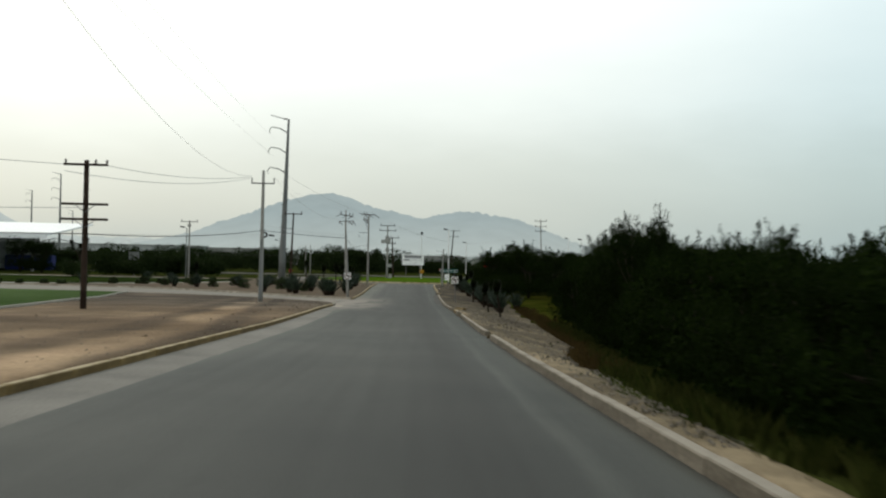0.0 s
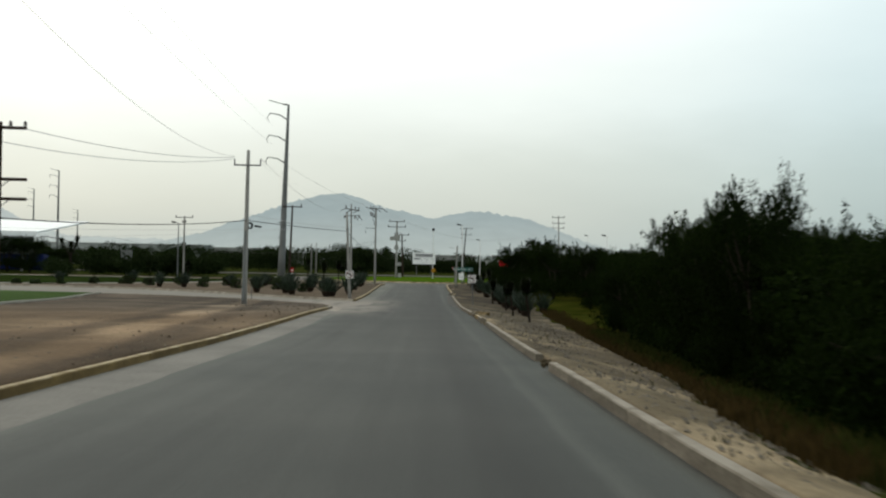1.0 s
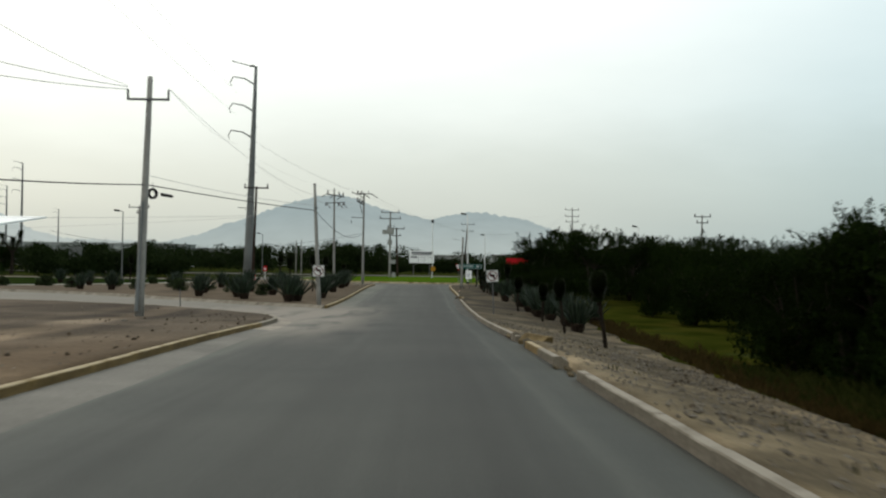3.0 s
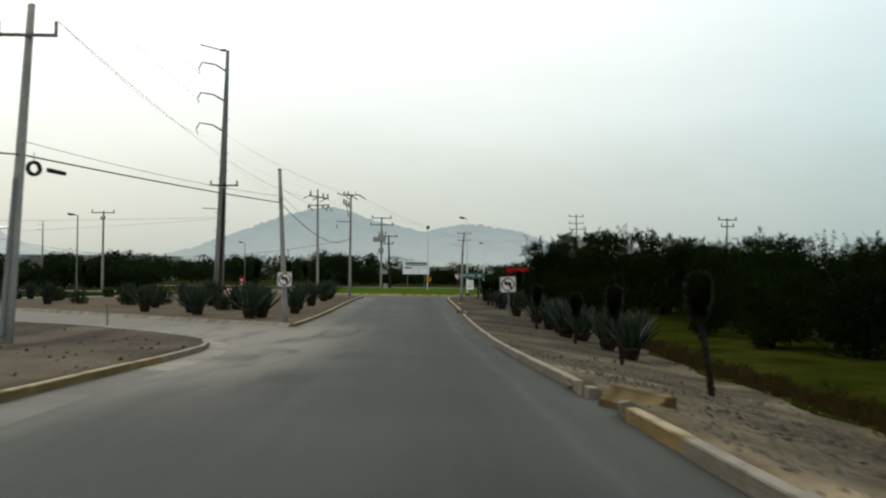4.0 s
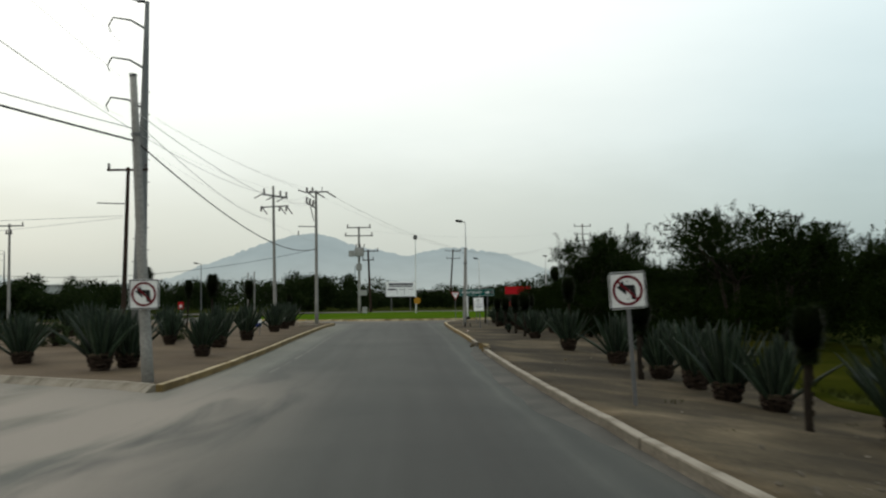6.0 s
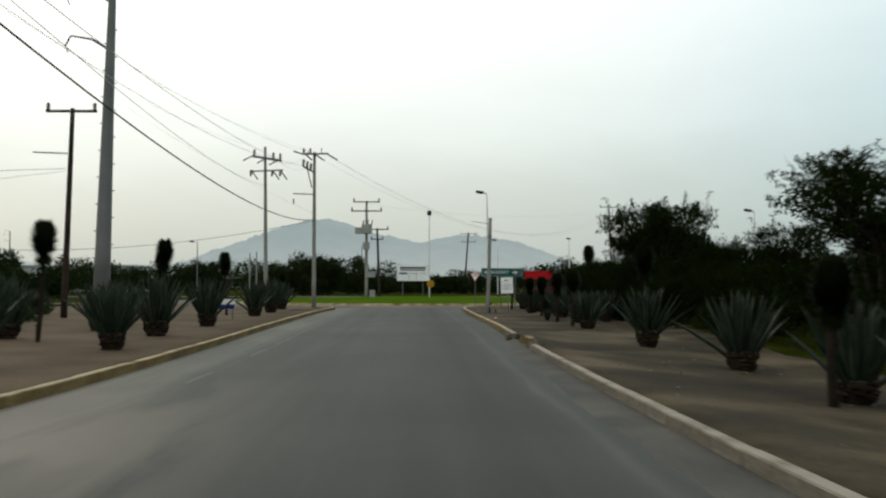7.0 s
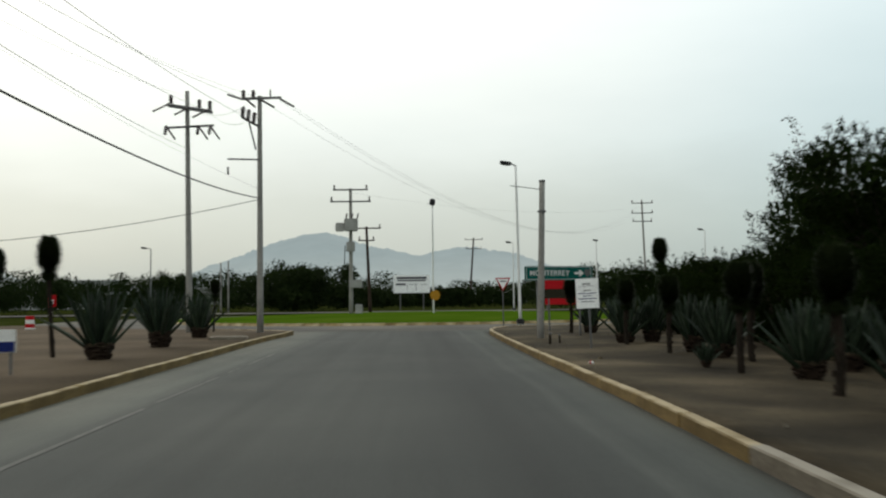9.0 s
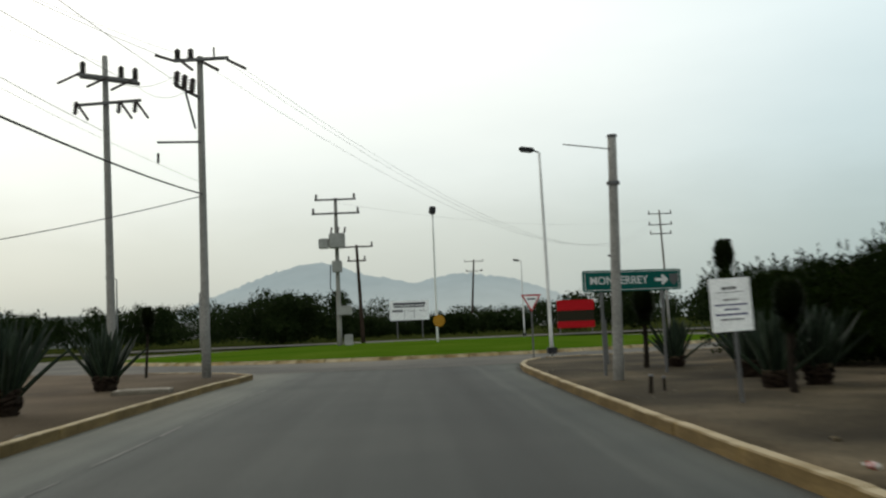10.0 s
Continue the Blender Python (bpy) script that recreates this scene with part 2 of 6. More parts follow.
def tracked_earth(m):
    """Tyre marks and washed sand: pale and dark smears drawn out across the verge."""
    nt = m.node_tree
    N, L = nt.nodes.new, nt.links.new
    b = nt.nodes["Principled BSDF"]
    old = b.inputs["Base Color"].links[0].from_socket
    co, mp, ns, mr, sc = N("ShaderNodeTexCoord"), N("ShaderNodeMapping"), N("ShaderNodeTexNoise"), N("ShaderNodeMapRange"), N("ShaderNodeVectorMath")
    mp.inputs["Rotation"].default_value, mp.inputs["Scale"].default_value = (0, 0, radians(28)), (0.55, 0.10, 1)
    L(co.outputs["Object"], mp.inputs[0])
    L(mp.outputs[0], ns.inputs["Vector"])
    ns.inputs["Scale"].default_value, ns.inputs["Detail"].default_value, ns.inputs["Distortion"].default_value = 1.0, 6, 0.6
    for k, v in zip(("From Min", "From Max", "To Min", "To Max"), (0.32, 0.68, 0.86, 1.14)):
        mr.inputs[k].default_value = v
    L(ns.outputs["Fac"], mr.inputs["Value"])
    sc.operation = "SCALE"
    L(old, sc.inputs[0])
    L(mr.outputs[0], sc.inputs["Scale"])
    # one well-used track slanting over the verge: pale packed sand, loose dark soil beside it

    def calc(op, p, q, r=None):
        n = N("ShaderNodeMath")
        n.operation = op
        for k, v in enumerate((p, q, r)):
            if isinstance(v, (int, float)):
                n.inputs[k].default_value = v
            elif v is not None:
                L(v, n.inputs[k])
        return n.outputs[0]

    sep, wob = N("ShaderNodeSeparateXYZ"), N("ShaderNodeTexNoise")
    L(co.outputs["Object"], sep.inputs[0])
    L(co.outputs["Object"], wob.inputs["Vector"])
    wob.inputs["Scale"].default_value, wob.inputs["Detail"].default_value = 0.16, 6
    d = calc("ADD", calc("MULTIPLY_ADD", sep.outputs["Y"], 0.10, sep.outputs["X"]), calc("MULTIPLY_ADD", wob.outputs["Fac"], 1.6, 3.6))

    def band(centre, half, gain):
        r = N("ShaderNodeMapRange")
        r.interpolation_type = "SMOOTHSTEP"
        for k, v in zip(("From Min", "From Max", "To Min", "To Max"), (half, half * 0.3, 1.0, gain)):
            r.inputs[k].default_value = v
        L(calc("ABSOLUTE", calc("SUBTRACT", d, centre), 0), r.inputs["Value"])
        return r.outputs[0]

    sc2 = N("ShaderNodeVectorMath")
    sc2.operation = "SCALE"
    L(sc.outputs[0], sc2.inputs[0])
    L(calc("MULTIPLY", calc("MULTIPLY", band(0.0, 1.0, 1.75), band(1.3, 0.8, 0.72)), calc("MULTIPLY", band(-2.6, 0.9, 1.25), band(-1.4, 0.7, 0.8))), sc2.inputs["Scale"])
    # greyer soil towards the side road
    grey, mul, far = N("ShaderNodeMix"), N("ShaderNodeVectorMath"), N("ShaderNodeMapRange")
    grey.data_type = "RGBA"
    grey.inputs["A"].default_value, grey.inputs["B"].default_value = (1, 1, 1, 1), (0.86, 0.95, 1.1, 1)
    far.interpolation_type = "SMOOTHSTEP"
    far.inputs["From Min"].default_value, far.inputs["From Max"].default_value = 45.0, 57.0
    L(sep.outputs["Y"], far.inputs["Value"])
    L(far.outputs[0], grey.inputs["Factor"])
    mul.operation = "MULTIPLY"
    L(sc2.outputs[0], mul.inputs[0])
    L(grey.outputs["Result"], mul.inputs[1])
    L(mul.outputs[0], b.inputs["Base Color"])
    return m


def lit_worn_top(m, colour):
    """Up-facing faces mixed paler in noisy patches: sky brightness on worn tops, put into the colour."""
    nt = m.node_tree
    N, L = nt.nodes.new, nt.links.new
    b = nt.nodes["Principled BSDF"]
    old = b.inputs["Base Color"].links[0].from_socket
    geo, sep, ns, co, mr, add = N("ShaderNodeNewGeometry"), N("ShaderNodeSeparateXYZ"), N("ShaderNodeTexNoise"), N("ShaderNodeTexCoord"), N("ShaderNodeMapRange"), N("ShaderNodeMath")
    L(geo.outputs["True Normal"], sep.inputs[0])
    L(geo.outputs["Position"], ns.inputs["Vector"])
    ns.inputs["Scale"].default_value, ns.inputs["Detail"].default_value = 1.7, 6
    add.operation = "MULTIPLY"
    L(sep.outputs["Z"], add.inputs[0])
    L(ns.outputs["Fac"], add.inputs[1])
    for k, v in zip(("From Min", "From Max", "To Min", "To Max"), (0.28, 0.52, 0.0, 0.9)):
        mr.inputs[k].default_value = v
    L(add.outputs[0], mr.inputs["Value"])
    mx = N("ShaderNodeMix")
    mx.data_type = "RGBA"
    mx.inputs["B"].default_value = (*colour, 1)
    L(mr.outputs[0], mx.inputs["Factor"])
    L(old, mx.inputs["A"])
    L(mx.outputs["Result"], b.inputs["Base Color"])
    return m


ASPHALT = asphalt_material()
ASPHALT_PLAIN = material("asphalt_dusty", ((0.062, 0.061, 0.057), (0.135, 0.122, 0.105)), 0.22, 40.0, 0.9, 0.3, contrast=0.45)
EARTH = sandy_start(tracked_earth(material("earth", ((0.058, 0.038, 0.021), (0.160, 0.112, 0.069), (0.093, 0.063, 0.037)), 0.16, 9.0, 0.95, 0.8, contrast=0.34, detail=12)), 52, 68, 1.04, 0.68)
EARTH_DARK = patchy(sandy_start(sandy_start(material("earth_dark", ((0.023, 0.0185, 0.0115), (0.098, 0.077, 0.049), (0.046, 0.0365, 0.0225)), 0.28, 12.0, 0.95, 0.6, contrast=0.36, detail=10), 48, 84, 2.05, 0.78), 98, 109, 1.0, 1.15), 0.45, 0.72, 1.55)
EARTH_RED = material("earth_red", ((0.050, 0.036, 0.023), (0.112, 0.083, 0.054)), 0.35, 16.0, 0.95, 0.5)
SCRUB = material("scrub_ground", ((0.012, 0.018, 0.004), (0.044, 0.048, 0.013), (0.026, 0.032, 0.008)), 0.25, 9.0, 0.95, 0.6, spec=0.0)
LAWN = material("lawn", ((0.018, 0.048, 0.004), (0.042, 0.075, 0.010), (0.028, 0.060, 0.006)), 0.3, 25.0, 0.95, 0.5)
LAWN_WEAK = material("lawn_dry", ((0.031, 0.070, 0.004), (0.066, 0.100, 0.011), (0.045, 0.084, 0.006)), 0.25, 22.0, 0.95, 0.5, spec=0.0)
LAWN_SHADE = material("dark_lawn", ((0.009, 0.017, 0.004), (0.026, 0.034, 0.010), (0.015, 0.025, 0.006)), 0.2, 18.0, 0.95, 0.6, spec=0.0)
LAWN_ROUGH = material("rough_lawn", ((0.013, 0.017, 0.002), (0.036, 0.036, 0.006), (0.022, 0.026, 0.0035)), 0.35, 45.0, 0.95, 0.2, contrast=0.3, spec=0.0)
CONCRETE = lit_worn_top(material("kerb_concrete", ((0.10, 0.085, 0.064), (0.20, 0.175, 0.138)), 1.6, 30.0, 0.9, 0.4, random_tint=0.14), (0.26, 0.235, 0.195))
DIRTY_KERB = lit_worn_top(material("dirty_kerb", ((0.045, 0.032, 0.015), (0.11, 0.078, 0.032)), 2.2, 24.0, 0.9, 0.4), (0.17, 0.125, 0.06))
PALE_KERB = material("pale_kerb", ((0.24, 0.225, 0.19), (0.36, 0.34, 0.30)), 1.3, 24.0, 0.9, 0.3)
# wall colour raised so that distant haze is put into it
HALL_HAZED = plain("hazed_wall", (0.40, 0.42, 0.41), 0.8)
YELLOW = lit_worn_top(material("kerb_yellow", ((0.09, 0.062, 0.025), (0.21, 0.145, 0.048), (0.15, 0.104, 0.045)), 1.8, 24.0, 0.8, 0.35, random_tint=0.16, contrast=0.4), (0.35, 0.29, 0.19))
POST_CONCRETE = material("post_concrete", ((0.18, 0.175, 0.16), (0.275, 0.265, 0.245)), 1.2, 20.0, 0.9, 0.3)
STEEL = material("galvanised_steel", ((0.12, 0.125, 0.122), (0.175, 0.18, 0.178)), 0.6, 30.0, 0.6, 0.1, 0.2)
WOOD_POLE = material("creosote_wood", ((0.018, 0.012, 0.009), (0.045, 0.03, 0.022)), 2.0, 30.0, 0.85, 0.4)
DARK_METAL = plain("dark_metal", (0.03, 0.03, 0.032), 0.5, 0.3)
GREY_METAL = plain("grey_metal", (0.12, 0.12, 0.12), 0.5, 0.3)
PORCELAIN = plain("insulator_glaze", (0.07, 0.06, 0.058), 0.3)
CABLE = plain("cable", (0.05, 0.05, 0.05), 0.6)
CABLE_THIN = plain("cable_thin", (0.42, 0.42, 0.42), 0.6)
GUTTER = material("gutter_concrete", ((0.19, 0.168, 0.143), (0.32, 0.282, 0.238)), 0.7, 30.0, 0.9, 0.3, contrast=0.4)
APRON = material("dusty_apron", ((0.122, 0.116, 0.104), (0.192, 0.180, 0.160)), 0.5, 26.0, 0.9, 0.3, contrast=0.45)
OLD_GUTTER = material("old_gutter", ((0.050, 0.050, 0.046), (0.086, 0.081, 0.072)), 0.9, 30.0, 0.9, 0.3, contrast=0.4)
WORN_PAINT = material("worn_paint", ((0.098, 0.096, 0.090), (0.160, 0.156, 0.144)), 2.2, 30.0, 0.9, 0.2, contrast=0.4)
WHITE_PAINT = plain("white_paint", (0.64, 0.64, 0.62), 0.5)
WHITE_VINYL = plain("white_vinyl", (0.86, 0.87, 0.86), 0.4)
SIGN_RED = plain("weathered_sign_red", (0.11, 0.008, 0.012), 0.5)
RED_PAINT = plain("red_paint", (0.36, 0.008, 0.012), 0.5)
BLACK_PAINT = plain("black_paint", (0.015, 0.015, 0.015), 0.5)
GREEN_PAINT = plain("green_sign", (0.006, 0.085, 0.07), 0.45)
BLUE_PAINT = plain("blue_paint", (0.012, 0.02, 0.11), 0.5)
AMBER_PAINT = plain("amber_paint", (0.36, 0.18, 0.02), 0.5)
TANK_PAINT = material("tank_paint", ((0.22, 0.22, 0.21), (0.34, 0.34, 0.325)), 1.5, 20.0, 0.6, 0.05)
GREY_PAINT = plain("grey_print", (0.10, 0.10, 0.11), 0.6)
ROOF_SHEET = plain("roof_sheet", (0.8, 0.82, 0.82), 0.45)
WALL_PAINT = plain("far_wall", (0.25, 0.25, 0.24), 0.9)
BARK = material("bark", ((0.010, 0.008, 0.006), (0.030, 0.023, 0.017)), 4.0, 40.0, 0.95, 0.5)
AGAVE_STUMP = material("agave_stump", ((0.010, 0.007, 0.005), (0.034, 0.023, 0.016)), 7.0, 40.0, 0.95, 0.7)
CUT_LEAF = material("cut_leaf", ((0.03, 0.024, 0.015), (0.10, 0.082, 0.052)), 9.0, 40.0, 0.9, 0.4, random_tint=0.3)
PALE_ROCK = material("pale_rock", ((0.045, 0.038, 0.029), (0.20, 0.178, 0.147)), 6.0, 30.0, 0.9, 0.4)
CLOD = material("dry_clod", ((0.030, 0.022, 0.014), (0.080, 0.060, 0.040)), 4.0, 30.0, 0.95, 0.5)
DARK_BOARD = plain("dark_board", (0.022, 0.02, 0.012), 0.7)
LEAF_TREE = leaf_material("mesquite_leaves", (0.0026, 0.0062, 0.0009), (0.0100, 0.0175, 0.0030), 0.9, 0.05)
LEAF_BUSH = leaf_material("bush_leaves", (0.016, 0.026, 0.010), (0.042, 0.055, 0.024), 0.7, 0.1)
LEAF_FAR = leaf_material("far_leaves", (0.0075, 0.0145, 0.004), (0.020, 0.030, 0.009), 0.8, 0.05)
LEAF_YUCCA = leaf_material("yucca_blades", (0.007, 0.011, 0.004), (0.024, 0.032, 0.013), 0.6, 0.1)
GRASS_BLADE = leaf_material("grass_blades", (0.012, 0.019, 0.003), (0.040, 0.043, 0.011), 0.85, 0.1)
DRY_BLADE = leaf_material("dry_grass_blades", (0.026, 0.019, 0.006), (0.078, 0.052, 0.019), 0.85, 0.1)
AGAVE_LEAF = material("agave_leaf", ((0.0075, 0.0145, 0.0075), (0.025, 0.038, 0.0225)), 2.5, 18.0, 0.6, 0.1, random_tint=0.35, spec=0.15)


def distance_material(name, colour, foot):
    """Far mountains that glow: air haze put into the emission colour, paler towards the foot."""
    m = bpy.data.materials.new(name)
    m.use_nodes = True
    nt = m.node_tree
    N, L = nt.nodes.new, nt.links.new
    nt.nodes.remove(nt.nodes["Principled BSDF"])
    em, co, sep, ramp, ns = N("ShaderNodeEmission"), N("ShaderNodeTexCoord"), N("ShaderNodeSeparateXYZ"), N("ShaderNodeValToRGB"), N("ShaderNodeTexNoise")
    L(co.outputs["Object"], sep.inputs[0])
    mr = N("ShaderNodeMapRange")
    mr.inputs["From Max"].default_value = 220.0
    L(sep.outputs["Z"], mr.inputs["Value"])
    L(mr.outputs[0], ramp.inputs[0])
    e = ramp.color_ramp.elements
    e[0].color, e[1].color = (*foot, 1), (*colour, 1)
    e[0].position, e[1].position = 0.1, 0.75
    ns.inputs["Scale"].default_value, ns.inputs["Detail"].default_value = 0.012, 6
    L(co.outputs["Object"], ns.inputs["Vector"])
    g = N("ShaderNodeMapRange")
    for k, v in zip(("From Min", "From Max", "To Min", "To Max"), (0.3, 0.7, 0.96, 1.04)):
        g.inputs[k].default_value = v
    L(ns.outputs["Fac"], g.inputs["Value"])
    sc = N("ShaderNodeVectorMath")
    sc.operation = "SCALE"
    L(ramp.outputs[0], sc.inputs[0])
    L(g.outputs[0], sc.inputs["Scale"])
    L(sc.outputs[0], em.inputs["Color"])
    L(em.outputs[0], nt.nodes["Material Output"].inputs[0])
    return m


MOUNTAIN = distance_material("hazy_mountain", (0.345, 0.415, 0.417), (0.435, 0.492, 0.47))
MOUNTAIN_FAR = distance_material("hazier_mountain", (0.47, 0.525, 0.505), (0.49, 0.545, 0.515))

# ---- mesh helpers ----


def mesh_of(name, verts, faces, mat, smooth=False):
    me = bpy.data.meshes.new(name)
    me.from_pydata(verts, [], faces)
    me.materials.append(mat)
    if smooth:
        me.shade_smooth()
    me.update()
    return me


def part(name, bm, mat, parent=None, label="", smooth=False):
    me = bpy.data.meshes.new(name)
    bm.to_mesh(me)
    bm.free()
    me.materials.append(mat)
    if smooth:
        me.shade_smooth()
    ob = new(name, me)
    ob.parent = parent
    if label:
        tagged(ob, label)
    return ob


def held(name, me, parent, m=None, label=""):
    """A part on mesh data that may be shared."""
    ob = new(name, me)
    ob.parent = parent
    if m is not None:
        ob.matrix_basis = m
    if label:
        tagged(ob, label)
    return ob


def thing(name, m, label, category, group="", kind=""):
    ob = new(name)
    ob.empty_display_size = 0.2
    ob.matrix_basis = m
    return tagged(ob, label, category, group, kind)


def box(bm, centre, size, m=None, bevel=0.0):
    made = bmesh.ops.create_cube(bm, size=1.0)["verts"]
    mm = Matrix.Translation(centre) @ (m or Matrix()) @ Matrix.Diagonal((*size, 1))
    bmesh.ops.transform(bm, matrix=mm, verts=made)
    if bevel:
        edges = list({e for v in made for e in v.link_edges})
        bmesh.ops.bevel(bm, geom=edges, offset=bevel, segments=2, affect="EDGES")
    return bm


def tube(bm, a, b, r0, r1=None, seg=10, rings=1, bend=0.0, cap=True):
    """A tapered round bar from a to b; bend: sideways bow."""
    r1 = r0 if r1 is None else r1
    a, b = Vector(a), Vector(b)
    axis = (b - a).normalized()
    u = axis.orthogonal().normalized()
    w = axis.cross(u)
    loops = []
    for k in range(rings + 1):
        f = k / rings
        c, r = a.lerp(b, f) + u * (bend * 4 * f * (1 - f)), r0 + (r1 - r0) * f
        loops.append([bm.verts.new(c + (u * math.cos(2 * math.pi * i / seg) + w * math.sin(2 * math.pi * i / seg)) * r) for i in range(seg)])
    for p, q in zip(loops, loops[1:]):
        for i in range(seg):
            bm.faces.new((p[i], p[(i + 1) % seg], q[(i + 1) % seg], q[i]))
    if cap:
        bm.faces.new(loops[0][::-1])
        bm.faces.new(loops[-1])
    return bm


def bars(*rows, seg=8):
    bm = bmesh.new()
    for a, b, r0, r1 in rows:
        tube(bm, a, b, r0, r1, seg)
    return bm


def boxed(centre, size, m=None, bevel=0.0):
    return box(bmesh.new(), centre, size, m, bevel)


def ring(centre, r_out, r_in, y, seg=40, depth=0.004):
    """A flat ring in the plane y = const, facing -y."""
    bm = bmesh.new()
    c = Vector(centre)
    rows = []
    for r, dy in ((r_in, y), (r_out, y), (r_out, y + depth), (r_in, y + depth)):
        rows.append([bm.verts.new(c + Vector((r * math.cos(2 * math.pi * i / seg), dy, r * math.sin(2 * math.pi * i / seg)))) for i in range(seg)])
    for p, q in zip(rows, rows[1:] + rows[:1]):
        for i in range(seg):
            bm.faces.new((p[i], p[(i + 1) % seg], q[(i + 1) % seg], q[i]))
    bmesh.ops.recalc_face_normals(bm, faces=bm.faces)
    return bm


def plate(outline, y0, y1):
    """A plate with an outline in x and z, from y0 (front) to y1."""
    bm = bmesh.new()
    f = [bm.verts.new((x, y0, z)) for x, z in outline]
    k = [bm.verts.new((x, y1, z)) for x, z in outline]
    bm.faces.new(f)
    bm.faces.new(k[::-1])
    for i in range(len(f)):
        bm.faces.new((f[i], k[i], k[(i + 1) % len(f)], f[(i + 1) % len(f)]))
    bmesh.ops.recalc_face_normals(bm, faces=bm.faces)
    return bm


def rounded(w, h, r, seg=5):
    pts = []
    for cx, cz, a0 in ((w / 2 - r, h / 2 - r, 0), (-w / 2 + r, h / 2 - r, 90), (-w / 2 + r, -h / 2 + r, 180), (w / 2 - r, -h / 2 + r, 270)):
        pts += [(cx + r * math.cos(radians(a0 + 90 * k / seg)), cz + r * math.sin(radians(a0 + 90 * k / seg))) for k in range(seg + 1)]
    return pts


def lettering(text, size, mat, parent, m, name="lettering", bold=0.0):
    cu = bpy.data.curves.new(name, "FONT")
    cu.body, cu.size, cu.align_x, cu.align_y = text, size, "CENTER", "CENTER"
    cu.offset, cu.extrude = bold, 0.002
    tmp = bpy.data.objects.new(name, cu)
    me = bpy.data.meshes.new_from_object(tmp)
    bpy.data.objects.remove(tmp)
    me.materials.append(mat)
    return held(name, me, parent, m)


# ---- the lie of the land ----
ROAD_Y = (-300, -40, -15, 5, 15, 25, 35, 45, 55, 63, 70, 77, 84, 91, 98, 106, 115, 125, 140, 170, 6000)
ROAD_Z = (4.3, 3.65, 2.87, 2.22, 1.89, 1.61, 1.30, 1.09, 0.89, 0.66, 0.45, 0.32, 0.26, 0.25, 0.29, 0.32, 0.31, 0.30, 0.27, 0.28, 0.28)


def zr(y):
    """Height of the carriageway: it runs down to the junction and levels out."""
    s = [float(np.interp(y + d, ROAD_Y, ROAD_Z)) for d in (-3, -1.5, 0, 1.5, 3)]
    return sum(s) / 5


def lin(table):
    xs, vs = [p[0] for p in table], [p[1] for p in table]
    return lambda y: float(np.interp(y, xs, vs))


CENTRE, INNER, OUTER = (0.5, 163.0), 18.0, 26.0
kerb_r = lin([(-60, 2.45), (4, 2.43), (12, 2.36), (20, 2.3), (28, 2.28), (36, 2.33), (44, 2.32), (52, 2.29), (60, 2.26), (66, 2.23), (72, 2.27), (78, 2.31), (84, 2.32), (97, 2.36), (105, 2.46), (115, 2.44), (125, 2.5), (131, 2.62), (134.5, 2.95), (137.3, 3.9), (139, 9.3), (142, 15.6), (146, 20.2), (152, 24.1)])
kerb_l2 = lin([(83, -5.45), (90, -5.36), (97, -5.3), (105, -5.38), (115, -5.5), (125, -5.6), (129, -5.55), (132.6, -5.3), (134, -5.7), (136, -7.2), (138.5, -10.5), (140, -13), (143, -16.5), (148, -20.5), (152, -23.1)])
near_l2 = lin([(83.0, -5.5), (83.9, -6.3), (85, -8), (86.9, -10.6), (88.6, -12.4), (92, -16.5), (94.9, -20), (98.3, -25), (100.8, -31), (103, -45), (104.5, -60), (152, -60)])
kerb_l1 = lin([(-60, -5.05), (5, -5.09), (25, -5.12), (35, -5.18), (45, -5.26), (55, -5.34), (62, -5.4), (66, -5.55), (68, -5.8), (70, -6.2), (72, -6.95), (75, -8.9), (78.5, -11.8), (82, -15.8), (84.5, -20.5), (87, -28), (90, -60)])
lawn_l = lin([(-60, -14), (42, -18.2), (52, -19.7), (64, -22), (82, -25.4), (86.2, -25.8), (88, -34), (90, -60)])
verge_r = lin([(-60, 2.75), (8, 2.72), (14, 2.98), (20, 3.45), (24, 4.05), (26.5, 4.6), (32, 5.6), (38, 6.0), (45, 6.6), (51, 7.1), (56, 7.5), (60, 7.8), (66, 7.9), (70, 7.95), (78, 8.4), (85, 8.7), (105, 9.0), (120, 10.2), (135, 13), (152, 25)])
bank = lin([(-60, 0.2), (20, 0.22), (58, 0.21), (64, 0.185), (70, 0.155), (80, 0.125), (90, 0.09), (104, 0.04), (115, 0)])


def gz(x, y):
    """Height of the land: the road runs on a low bank and the ground falls away behind its right kerb."""
    return zr(y) - bank(y) * min(max(0.0, x - kerb_r(y) - 0.35), 4.6)


def strip(name, x0, x1, y0, y1, lift, mat, label, category, step=1.0, nx=8, rough_up=0.0, skirt=0.25, seed=0, smooth=True):
    """Ground between two edges x0(y) and x1(y), following the road's height, with skirts at its sides."""
    ys = np.arange(y0, y1 + step / 2, step)
    verts, faces = [], []
    for y in ys:
        a, b = x0(y), x1(y)
        row = [(a, -skirt)] + [(a + (b - a) * k / nx, 0) for k in range(nx + 1)] + [(b, -skirt)]
        for j, (x, dz) in enumerate(row):
            n = 0 if j < 2 or j > nx else rough_up * (noise.noise((x * 0.5, y * 0.5, seed)) + 0.5 * noise.noise((x * 2.1, y * 2.1, seed)))
            verts.append((x, float(y), gz(x, y) + lift + dz + n))
    w = nx + 3
    for i in range(len(ys) - 1):
        for j in range(w - 1):
            faces.append((i * w + j, i * w + j + 1, (i + 1) * w + j + 1, (i + 1) * w + j))
    ob = new(name, mesh_of(name, verts, faces, mat, smooth))
    return tagged(ob, label, category, kind="structure")


